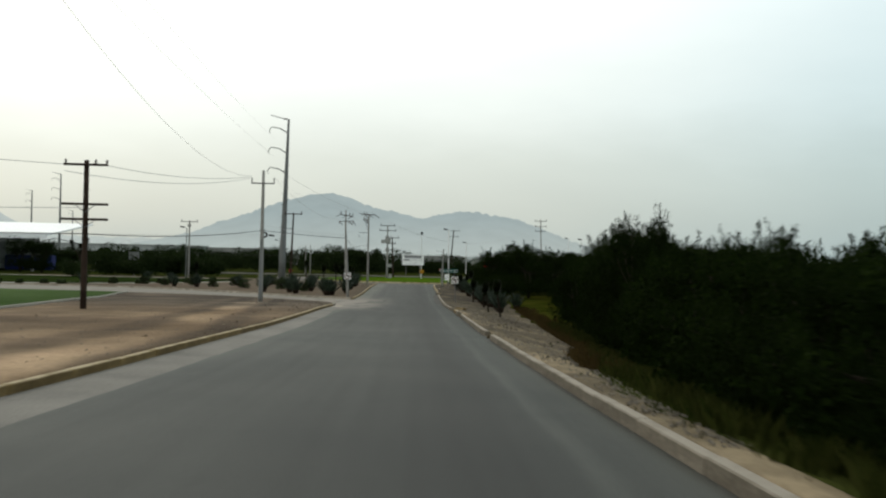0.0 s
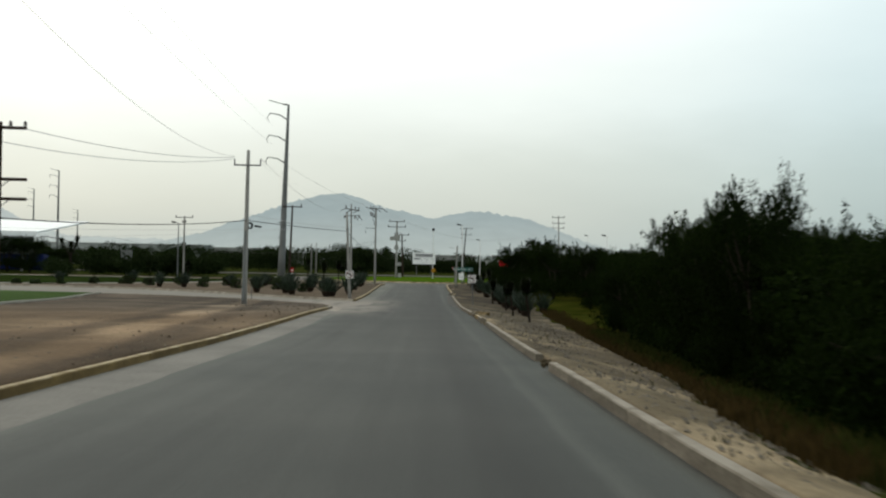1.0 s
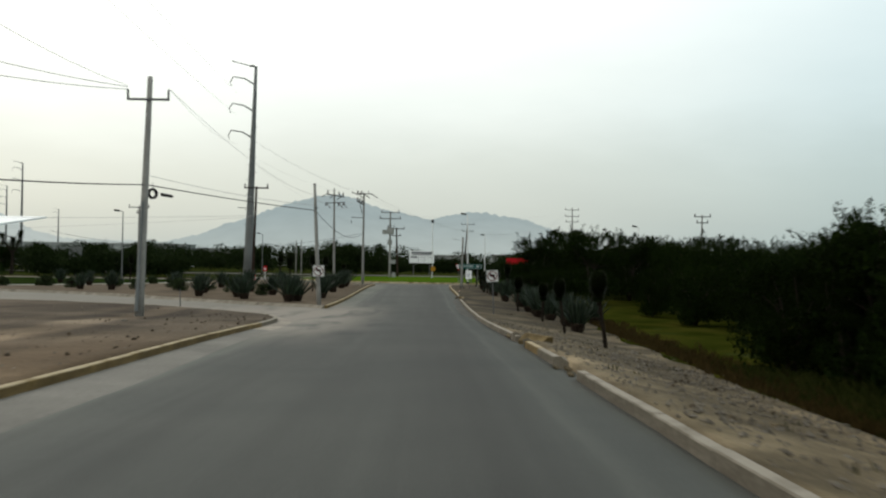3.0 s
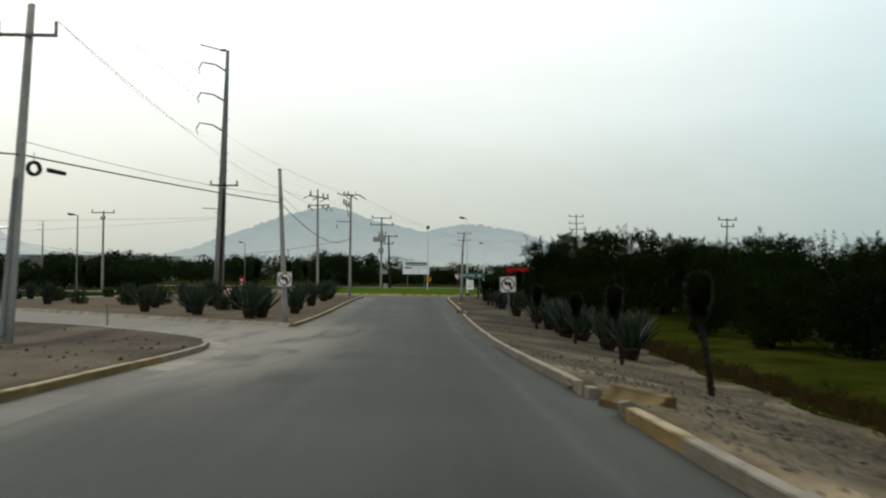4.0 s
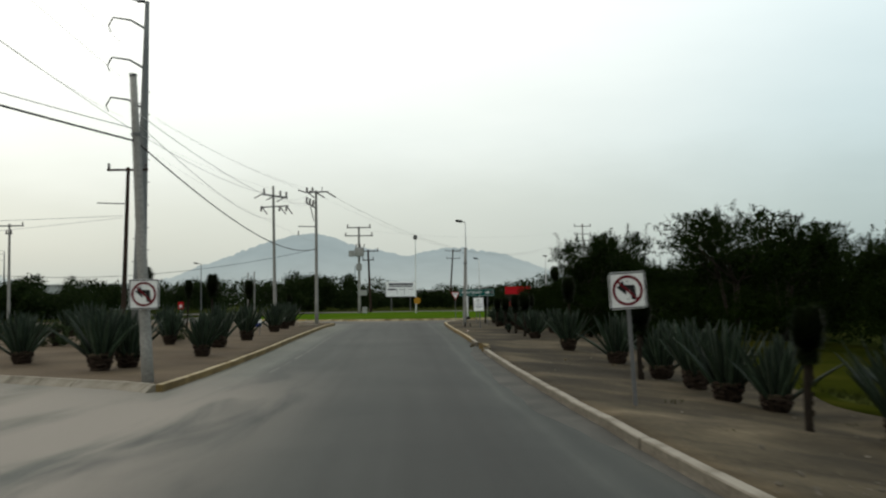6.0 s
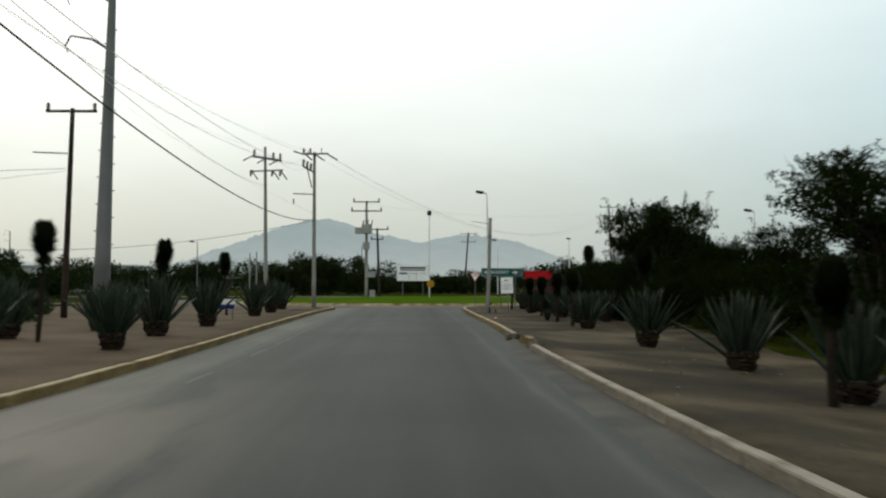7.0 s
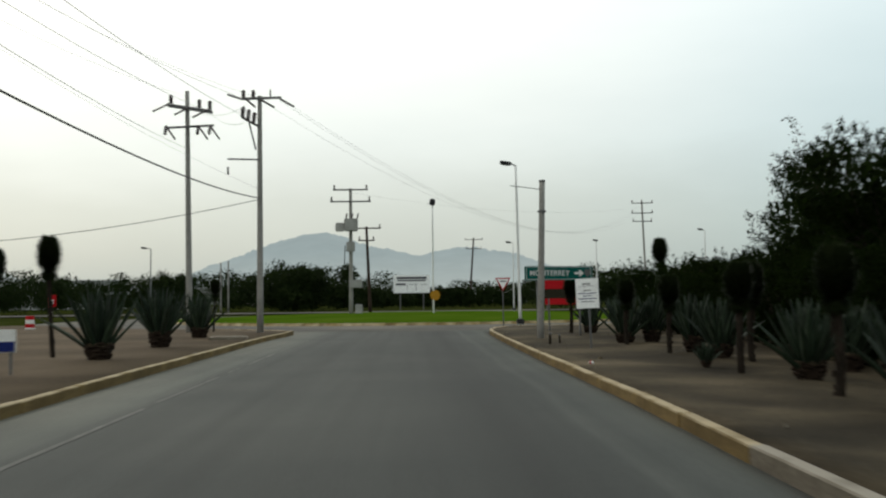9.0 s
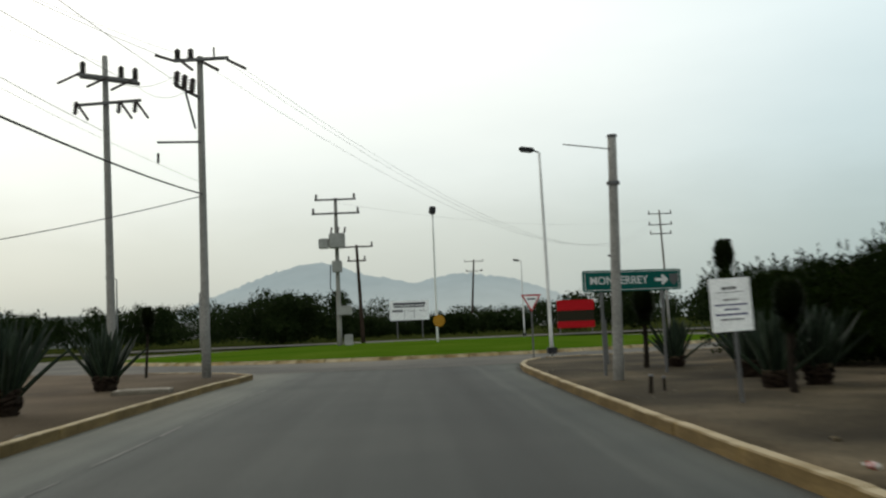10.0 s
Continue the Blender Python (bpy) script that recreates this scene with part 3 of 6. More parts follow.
# ground to the horizon
def ground():
    xs = [-4500, -2500, -1200, -600, -300, -150, -80, -40, -20, -8, 0, 2.5, 4, 5.5, 7.1, 8.5, 20, 40, 80, 150, 300, 600, 1200, 2500, 4500]
    ys = [-600, -300, -150] + list(range(-60, 180, 4)) + [200, 250, 320, 420, 600, 900, 1500, 2400, 3300, 4900]
    verts = [(x, y, gz(x, y) - 0.1) for y in ys for x in xs]
    n = len(xs)
    faces = [(i * n + j, i * n + j + 1, (i + 1) * n + j + 1, (i + 1) * n + j) for i in range(len(ys) - 1) for j in range(n - 1)]
    tagged(new("ground", mesh_of("ground", verts, faces, SCRUB, True)), "dry scrubby plain of sparse grass and bare earth", "ground", kind="structure")


ground()
const = lambda v: (lambda y: v)
strip("road", const(-8.5), lambda y: min(6.0, kerb_r(y) + 0.12), -60, 140, 0.0, ASPHALT, "worn grey asphalt road with darker wheel tracks and dusty edges", "road", 0.4, 6)
strip("driveway", const(-150), const(-8.5), 60, 112, 0.0, ASPHALT, "dusty pale asphalt side road turning off", "road", 0.4, 8, smooth=False)


def disc(name, r_out, r_in, lift, mat, label, category, dome=0.0, seg=96):
    verts, faces = [], []
    radii = np.linspace(r_out, r_in, 9)
    for r in radii:
        h = dome * (1 - (r / r_out) ** 2)
        verts += [(CENTRE[0] + r * math.cos(2 * math.pi * i / seg), CENTRE[1] + r * math.sin(2 * math.pi * i / seg), lift + h) for i in range(seg)]
    for k in range(len(radii) - 1):
        for i in range(seg):
            faces.append((k * seg + i, k * seg + (i + 1) % seg, (k + 1) * seg + (i + 1) % seg, (k + 1) * seg + i))
    if r_in < 0.5:
        faces.append(tuple((len(radii) - 1) * seg + i for i in range(seg)))
    tagged(new(name, mesh_of(name, verts, faces, mat, True)), label, category, kind="structure")


disc("roundabout_road", OUTER + 1.0, INNER - 0.5, zr(163) + 0.008, ASPHALT_PLAIN, "grey asphalt ring road round the grass island", "road")
disc("roundabout_lawn", INNER - 0.1, 0.1, zr(163) + 0.14, LAWN_WEAK, "low mown grass island of the roundabout", "lawn", dome=0.35)

strip("verge_left", lambda y: lawn_l(y) - 0.3, lambda y: kerb_l1(y) - 0.1, -50, 89.5, 0.13, EARTH, "bare pale brown earth verge with tyre marks", "verge", 0.5, 30, 0.055, seed=3)
strip("lawn_left", const(-150), lawn_l, -50, 89.5, 0.175, LAWN, "bright green lawn behind a pale edging", "lawn", 0.7, 10, 0.0, seed=4)
strip("planting_bed", lambda y: near_l2(y) + 0.1, lambda y: kerb_l2(y) - 0.1, 83.0, 150, 0.13, EARTH_RED, "reddish bare earth planting bed behind the kerb", "planting bed", 0.6, 30, 0.02, seed=5)
strip("verge_right", lambda y: kerb_r(y) + 0.1, lambda y: max(verge_r(y), kerb_r(y) + 0.6), -50, 150, 0.13, EARTH_DARK, "stony brown earth verge along the thicket", "verge", 0.6, 18, 0.05, seed=6)
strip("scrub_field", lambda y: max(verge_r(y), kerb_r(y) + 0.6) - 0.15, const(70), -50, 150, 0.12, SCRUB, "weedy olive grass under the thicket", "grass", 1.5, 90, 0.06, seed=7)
strip("far_road", const(-260), const(260), 196, 206, 0.05, ASPHALT_PLAIN, "pale grey highway crossing behind the roundabout", "road", 5.0, 8)
strip("bed_lawn", const(-150), lin([(104.4, -62), (105, -45), (106, -38), (111, -33), (117, -28.6), (124, -25), (132, -23.5), (142, -24)]), 104.4, 141, 0.19, LAWN_SHADE, "dark green grass beyond the planting bed", "lawn", 0.8, 16, 0.02, seed=11)
strip("far_lawn", const(-200), const(-24), 112, 140, 0.02, LAWN_WEAK, "strip of rough grass beyond the planting bed", "lawn", 3.0, 12)
strip("service_road", const(-220), const(-26), 143, 151, 0.03, ASPHALT_PLAIN, "pale service road running off from the roundabout", "road", 4.0, 8)
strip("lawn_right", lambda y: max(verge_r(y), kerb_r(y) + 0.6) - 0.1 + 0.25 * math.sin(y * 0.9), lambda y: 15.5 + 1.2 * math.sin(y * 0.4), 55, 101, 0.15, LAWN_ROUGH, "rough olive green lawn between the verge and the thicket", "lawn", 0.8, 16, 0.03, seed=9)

# ---- mountains ----


def ridge(name, knots, dist, mat, label, seed):
    """A far range: a ridge line with slopes towards the plain, roughened by noise."""
    xs = np.arange(knots[0][0], knots[-1][0] + 1, 7.0)
    line = np.interp(xs, [k[0] for k in knots], [k[1] for k in knots])
    line = np.convolve(np.pad(line, 3, mode="edge"), np.ones(7) / 7, "valid")
    verts, faces, n = [], [], 7
    for x, h in zip(xs, line):
        h += (6 * noise.noise((x * 0.02, seed, 0)) + 6 * noise.noise((x * 0.06, seed, 1)) + 3 * noise.noise((x * 0.15, seed, 2))) * min(1, h / 60)
        for k in range(n):
            f = k / (n - 1)
            spur = 60 * noise.noise((x * 0.012, f * 3, seed)) * f
            verts.append((float(x), dist - 500 * f + spur, max(-2.0, float(h) * (1 - f) ** 0.8)))
    for i in range(len(xs) - 1):
        for k in range(n - 1):
            faces.append((i * n + k, i * n + k + 1, (i + 1) * n + k + 1, (i + 1) * n + k))
    tagged(new(name, mesh_of(name, verts, faces, mat, True)), label, "mountain", kind="structure")


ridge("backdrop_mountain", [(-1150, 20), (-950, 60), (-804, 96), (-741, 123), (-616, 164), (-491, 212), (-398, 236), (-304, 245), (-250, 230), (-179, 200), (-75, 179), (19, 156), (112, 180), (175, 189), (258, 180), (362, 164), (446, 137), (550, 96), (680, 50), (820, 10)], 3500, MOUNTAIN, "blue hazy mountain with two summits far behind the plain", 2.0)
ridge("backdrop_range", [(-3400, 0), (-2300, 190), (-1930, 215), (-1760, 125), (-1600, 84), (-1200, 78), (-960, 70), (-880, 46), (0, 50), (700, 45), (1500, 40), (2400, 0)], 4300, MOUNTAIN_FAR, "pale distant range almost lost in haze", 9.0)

# ---- kerbs ----
KERB_W, KERB_H = 0.17, 0.16


def kerb_mesh(name, mat):
    """One kerb stone, 1 m long along x, chamfered on the road side; scaled to its length."""
    prof = [(-KERB_W / 2 - 0.16, -0.22), (-KERB_W / 2 - 0.16, -0.01), (-KERB_W / 2, KERB_H - 0.035), (-KERB_W / 2 + 0.035, KERB_H), (KERB_W / 2 - 0.015, KERB_H), (KERB_W / 2, KERB_H - 0.015), (KERB_W / 2, -0.22)]
    verts, faces = [], []
    cuts = (-0.5, -0.494, 0.494, 0.5)
    for c in cuts:
        s = 0.93 if abs(c) == 0.5 else 1.0
        verts += [(c, y * s, z * s if z > 0 else z) for y, z in prof]
    n = len(prof)
    for i in range(len(cuts) - 1):
        for j in range(n - 1):
            faces.append((i * n + j, (i + 1) * n + j, (i + 1) * n + j + 1, i * n + j + 1))
    faces += [tuple(range(n)), tuple(range((len(cuts) - 1) * n, len(cuts) * n))[::-1]]
    return mesh_of(name, verts, faces, mat)


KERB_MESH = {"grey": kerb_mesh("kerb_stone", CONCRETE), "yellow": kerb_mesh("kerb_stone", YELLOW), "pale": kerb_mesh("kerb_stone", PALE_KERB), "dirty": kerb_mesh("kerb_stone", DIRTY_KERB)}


def kerb(name, pts, paint, label, length=2.4, gaps=(), jolt=0.0, lift=0.0):
    """Kerb stones along a line in plan; gaps: stretches in y where the stones are gone."""
    rng = random.Random(name)
    owner = thing(name, Matrix(), label, "kerb", kind="structure")
    p = [Vector((x, y)) for x, y in pts]
    cum = [0.0]
    for a, b in zip(p, p[1:]):
        cum.append(cum[-1] + (b - a).length)

    def on(s):
        k = min(max(int(np.searchsorted(cum, s)), 1), len(p) - 1)
        return p[k - 1].lerp(p[k], (s - cum[k - 1]) / max(1e-6, cum[k] - cum[k - 1]))

    s = 0.0
    while s < cum[-1] - 0.2:
        l = min(length * rng.uniform(0.92, 1.06), cum[-1] - s)
        a, b = on(s), on(s + l)
        s += l
        if any(g0 < (a.y + b.y) / 2 < g1 for g0, g1 in gaps):
            continue
        d = b - a
        za, zb = zr(a.y), zr(b.y)
        m = Matrix.Translation(((a.x + b.x) / 2, (a.y + b.y) / 2, (za + zb) / 2 + lift - rng.uniform(0, 0.012)))
        m @= Matrix.Rotation(math.atan2(d.y, d.x) + rng.gauss(0, jolt), 4, "Z") @ Matrix.Rotation(-math.atan2(zb - za, d.length), 4, "Y")
        m @= Matrix.Diagonal((d.length - 0.012, 1, 1, 1))
        kind = paint(a.y) if callable(paint) else paint
        held("kerb_stone", KERB_MESH[kind], owner, m)
    return owner


def run(fn, y0, y1, step, reverse=False):
    ys = np.arange(y0, y1 + 0.01, step)
    pts = [(fn(float(y)), float(y)) for y in ys]
    return pts[::-1] if reverse else pts


BROKEN = [(27.3, 29.3), (45.0, 49.2), (53.3, 56.6), (95.0, 99.6)]
right_paint = lambda y: "yellow" if y > 101 or 48.5 < y < 54.5 else "grey"
SIDE_LINE = [(-6.575, 71), (-6.95, 72), (-7.8, 73.4), (-8.9, 75), (-10.2, 76.6), (-11.8, 78.5), (-13.7, 80.4), (-15.8, 82), (-20.5, 84.5), (-28, 87), (-40, 88.6), (-60, 90)]
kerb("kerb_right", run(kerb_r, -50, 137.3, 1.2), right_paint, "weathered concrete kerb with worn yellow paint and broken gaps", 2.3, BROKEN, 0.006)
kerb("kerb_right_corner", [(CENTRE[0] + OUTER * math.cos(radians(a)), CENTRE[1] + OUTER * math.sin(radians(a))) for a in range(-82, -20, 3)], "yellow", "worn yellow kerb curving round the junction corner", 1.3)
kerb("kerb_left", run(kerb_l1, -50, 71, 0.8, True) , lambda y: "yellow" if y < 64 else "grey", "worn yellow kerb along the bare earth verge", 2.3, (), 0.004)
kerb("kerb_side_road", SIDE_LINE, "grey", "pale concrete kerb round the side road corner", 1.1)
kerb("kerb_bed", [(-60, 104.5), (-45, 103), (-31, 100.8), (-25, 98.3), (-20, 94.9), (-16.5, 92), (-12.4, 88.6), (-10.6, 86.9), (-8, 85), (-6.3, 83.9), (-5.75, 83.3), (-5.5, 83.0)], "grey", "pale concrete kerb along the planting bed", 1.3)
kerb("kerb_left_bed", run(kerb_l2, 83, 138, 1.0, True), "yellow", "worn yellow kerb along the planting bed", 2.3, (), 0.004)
kerb("kerb_roundabout", [(CENTRE[0] + INNER * math.cos(radians(a)), CENTRE[1] + INNER * math.sin(radians(a))) for a in range(-200, 21, 4)], "yellow", "faded yellow kerb round the grass island", 1.3)
kerb("lawn_edging", run(lawn_l, -20, 86, 1.0, True), "pale", "narrow pale concrete edging along the lawn", 2.0, lift=0.09)
kerb("bed_edging", [(-72, 108), (-60, 106.2), (-45, 104.2), (-38, 106), (-33, 111), (-28.6, 117), (-25, 124), (-23.5, 132)], "pale", "pale concrete edging between planting bed and grass", 2.4, lift=0.06)
kerb("service_kerb", [(-150, 141.2), (-90, 141.4), (-50, 141.6), (-30, 142.5)], "pale", "pale kerb along the service road", 6.0, lift=0.06)


def loose_stone(m, mat_key, label):
    """A kerb stone knocked out of line, lying on the verge."""
    ob = new("broken_kerb_stone", KERB_MESH[mat_key])
    ob.matrix_basis = m
    return tagged(ob, label, "kerb stone", group="broken kerb stones")


for x, y, turn, l, tip in ((2.26, 56.3, 88, 0.9, 4), (2.62, 54.2, -72, 1.3, 0), (2.3, 53.5, 80, 0.6, -12), (2.44, 96.0, 76, 0.85, 9), (2.37, 95.25, 86, 0.5, -4), (2.5, 97.6, 35, 0.32, -10), (2.3, 48.3, 76, 0.6, -8)):
    loose_stone(pose(x, y, zr(y) + (0.09 if l == 1.3 else 0.03), tip, 0 if l == 1.3 else 6, turn) @ Matrix.Diagonal((l, 1, 1, 1)), "dirty" if l == 1.3 else "yellow" if y > 95.5 else "grey", "broken kerb stone lying crooked beside the gap")

# ---- poles and their fittings ----


def top_of(x, y, lift=0.12):
    return gz(x, y) + lift


def insulator(h=0.3, r=0.06):
    """A ribbed post insulator standing on its base."""
    bm = bmesh.new()
    tube(bm, (0, 0, 0), (0, 0, h), r * 0.5, r * 0.5, 8)
    for k in range(5):
        z = h * (0.12 + 0.18 * k)
        tube(bm, (0, 0, z), (0, 0, z + h * 0.09), r * 1.25, r * 0.7, 10)
    me = bpy.data.meshes.new("insulator")
    bm.to_mesh(me)
    bm.free()
    me.materials.append(PORCELAIN)
    return me


INSULATOR = insulator()


def pole_shaft(owner, h, r0, r1, mat, name="pole", lean=(0, 0)):
    part(name, tube(bmesh.new(), (0, 0, -0.3), (lean[0], lean[1], h), r0, r1, 14, 6), mat, owner, smooth=True)


def crossarm(owner, z, x0, x1, mat, t=0.1, y=-0.14, lift=0.0):
    """A beam across the pole from x0 to x1, lifted at its far end."""
    c, l = ((x0 + x1) / 2, y, z + lift / 2), abs(x1 - x0)
    return part("crossarm", boxed(c, (l, t * 0.8, t), Matrix.Rotation(-math.atan2(lift, l), 4, "Y"), 0.01), mat, owner)


def brace(owner, a, b, r=0.025, mat=None, name="brace"):
    part(name, bars((a, b, r, r)), mat or GREY_METAL, owner)


def wooden_line_pole(x, y, h, label):
    o = thing("utility_pole", pose(x, y, top_of(x, y), 0, 0, 4), label, "utility pole")
    pole_shaft(o, h, 0.15, 0.11, WOOD_POLE)
    top = None
    for z, hw, brs in ((h - 0.22, 1.0, False), (h - 2.05, 1.05, True), (h - 2.75, 1.05, True)):
        arm = crossarm(o, z, -hw, hw, WOOD_POLE, 0.11)
        top = arm if z > h - 1 else top
        if brs:
            brace(arm, (-0.5, -0.14, z), (0, -0.12, z - 0.38), 0.018)
            brace(arm, (0.5, -0.14, z), (0, -0.12, z - 0.38), 0.018)
    for xx in (-0.9, 0.45, 0.95):
        held("insulator", INSULATOR, top, pose(xx, -0.14, h - 0.17) @ Matrix.Diagonal((1, 1, 0.65, 1)))
    return o


def bracket_pole(x, y, h, lean, label):
    """Concrete post with a flat arm and upturned ends."""
    o = thing("utility_pole", pose(x, y, top_of(x, y)), label, "utility pole")
    pole_shaft(o, h, 0.17, 0.10, POST_CONCRETE, lean=(lean, 1.85))
    z, cx = h - 0.95, lean * (1 - 0.95 / h)
    cy = 1.85 * z / h - 0.14
    arm = crossarm(o, z, cx - 0.84, cx + 0.84, GREY_METAL, 0.09, cy)
    for s in (-0.8, 0.8):
        part("riser", boxed((cx + s, cy, z + 0.21), (0.07, 0.07, 0.36)), GREY_METAL, arm)
    part("cable_guard", bars(((-0.05, -0.2, 0.2), (lean * 0.45 - 0.03, 0.72, 4.4), 0.07, 0.06)), STEEL, o, "grey cable guard pipe up the post")
    return o


PEG = mesh_of("climbing_peg", [(x, y, z) for x in (-0.13, 0.13) for y in (-0.02, 0.02) for z in (-0.025, 0.025)], [(0, 1, 3, 2), (4, 6, 7, 5), (0, 4, 5, 1), (2, 3, 7, 6), (0, 2, 6, 4), (1, 5, 7, 3)], DARK_METAL)


def steel_pole(x, y, h, name_label, arms=4, r0=0.36, r1=0.12, lean=0.0, pegs=False):
    o = thing("transmission_pole", pose(x, y, zr(y)), name_label, "transmission pole")
    pole_shaft(o, h, r0, r1, STEEL, lean=(lean, 0))
    part("flange", tube(bmesh.new(), (0, 0, 0), (0, 0, 0.12), r0 * 1.4, None, 16), STEEL, o)
    for k in range(arms):
        if k == 0:
            brace(o, (lean, 0, h - 0.1), (lean - 2.4, 0, h + 0.5), 0.05, STEEL, "arm")
            part("lamp_fitting", boxed((lean - 0.4, 0, h + 0.03), (0.5, 0.16, 0.16)), DARK_METAL, o)
        else:
            z = h - 1.87 - 2.68 * (k - 1)
            c = lean * z / h
            arm = part("arm", bars(((c, 0, z), (c - 1.05, 0, z + 0.62), 0.08, 0.065), ((c - 1.05, 0, z + 0.62), (c - 2.2, 0, z + 0.8), 0.065, 0.05)), STEEL, o)
            part("insulator_string", bars(((c - 2.2, 0, z + 0.8), (c - 2.5, 0, z + 0.25), 0.05, 0.05), ((c - 2.5, 0, z + 0.25), (c - 2.35, 0, z - 0.15), 0.03, 0.03)), PORCELAIN, arm)
    if pegs:
        for k in range(18):
            z, side = 3.0 + 0.75 * k, 1 if k % 2 else -1
            r = r0 + (r1 - r0) * z / h
            held("climbing_peg", PEG, o, pose(lean * z / h + side * r, 0, z))
    return o


def concrete_line_pole(x, y, h, label, second=True):
    """Distribution post with a slanting upper arm, cut-outs and a lower arm."""
    o = thing("utility_pole", pose(x, y, top_of(x, y)), label, "utility pole")
    pole_shaft(o, h, 0.145, 0.085, POST_CONCRETE, lean=(-0.12, 0))
    z = h - 0.75
    arm = part("crossarm", boxed((0, -0.16, z), (1.9, 0.09, 0.11), Matrix.Rotation(radians(9), 4, "Y")), GREY_METAL, o)
    part("crossarm", boxed((0, 0.12, z), (1.9, 0.09, 0.11), Matrix.Rotation(radians(9), 4, "Y")), GREY_METAL, o)
    for xx in (-0.78, 0.42, 0.86):
        held("insulator", INSULATOR, arm, pose(xx, -0.1, z + 0.06 - 0.16 * xx) @ Matrix.Diagonal((1.5, 1.5, 1.3, 1)))
    for xx in (-0.9, 0.0, 0.75):
        brace(arm, (xx, -0.2, z - 0.16 * xx), (xx - 0.55, -0.45, z - 0.35 - 0.16 * xx), 0.04, PORCELAIN, "strain_insulator")
    if second:
        z2 = z - 0.85
        arm = crossarm(o, z2, -1.05, 1.05, GREY_METAL, 0.09, lift=0.1)
        for xx in (-1.0, 0.35, 0.85):
            held("cutout", INSULATOR, arm, pose(xx, -0.22, z2 - 0.32, 8, 10, 0) @ Matrix.Diagonal((1.5, 1.5, 1.4, 1)))
            brace(arm, (xx + 0.1, -0.24, z2), (xx + 0.5, -0.5, z2 - 0.55), 0.04, PORCELAIN, "strain_insulator")
    return o


def t_line_pole(x, y, h, label):
    """Distribution post with a top arm, three cut-outs on a bracket and a guy strut."""
    o = thing("utility_pole", pose(x, y, top_of(x, y)), label, "utility pole")
    pole_shaft(o, h, 0.14, 0.09, POST_CONCRETE)
    z = h - 0.15
    arm = crossarm(o, z, -0.75, 0.9, GREY_METAL, 0.1, lift=0.05)
    for xx, zz in ((-0.75, 0.0), (-0.35, 0.0)):
        held("insulator", INSULATOR, arm, pose(xx + 0.1, -0.1, z + 0.05) @ Matrix.Diagonal((1.4, 1.4, 1.1, 1)))
    held("insulator", INSULATOR, arm, pose(0.45, -0.1, z + 0.05) @ Matrix.Diagonal((0.6, 0.6, 1.2, 1)))
    for a, b in (((-0.7, -0.1, z), (-1.3, -0.2, z + 0.18)), ((-0.55, -0.1, z), (-0.1, -0.6, z - 0.42)), ((0.1, -0.1, z - 0.05), (0.65, -0.5, z - 0.42)), ((0.85, -0.1, z), (1.45, -0.4, z - 0.38)), ((-0.1, -0.1, z + 0.02), (-0.5, 0.4, z + 0.16))):
        brace(arm, a, b, 0.045, PORCELAIN, "strain_insulator")
    bracket = part("bracket", bars(((0, -0.1, z - 1.15), (-0.72, -0.2, z - 0.75), 0.05, 0.05)), GREY_METAL, o)
    for k in range(3):
        held("cutout", INSULATOR, bracket, pose(-0.68 + 0.23 * k, -0.22, z - 0.78 - 0.12 * k, 0, 6, 0) @ Matrix.Diagonal((1.6, 1.6, 1.5, 1)))
    part("riser_pipe", bars(((-0.4, -0.2, z - 1.0), (-0.14, -0.15, z - 2.1), 0.035, 0.035)), GREY_METAL, o)
    brace(o, (0, -0.1, h - 2.65), (-1.3, -0.1, h - 2.62), 0.035, GREY_METAL, "guy_strut")
    part("guy_insulator", bars(((-1.28, -0.1, h - 2.95), (-1.28, -0.1, h - 3.25), 0.04, 0.04)), PORCELAIN, o)
    return o


def plain_post(x, y, h, lean, r0, r1, label, mat=None):
    o = thing("utility_pole", pose(x, y, top_of(x, y)), label, "utility pole")
    pole_shaft(o, h, r0, r1, mat or POST_CONCRETE, lean=lean)
    part("cap", tube(bmesh.new(), (lean[0], lean[1], h - 0.02), (lean[0], lean[1], h + 0.03), r1 * 1.15, None, 12), GREY_METAL, o)
    part("band", tube(bmesh.new(), (lean[0] * 0.8, lean[1] * 0.8, h * 0.8), (lean[0] * 0.8, lean[1] * 0.8, h * 0.8 + 0.06), r1 * 1.5, None, 12), GREY_METAL, o)
    return o


def cross_pole(x, y, h, arms, label, mat=None, lean=0.0, r=0.12):
    """A far line pole: shaft, crossarms (height below top, half width) and insulators."""
    mat = mat or POST_CONCRETE
    o = thing("utility_pole", pose(x, y, zr(y)), label, "utility pole")
    pole_shaft(o, h, r * 1.25, r * 0.8, mat, lean=(lean, 0))
    for d, hw in arms:
        arm = crossarm(o, h - d, lean - hw, lean + hw, WOOD_POLE if mat is WOOD_POLE else GREY_METAL, 0.11)
        for xx in (-hw + 0.1, hw - 0.1):
            held("insulator", INSULATOR, arm, pose(lean + xx, -0.14, h - d + 0.05) @ Matrix.Diagonal((1.3, 1.3, 1, 1)))
    return o


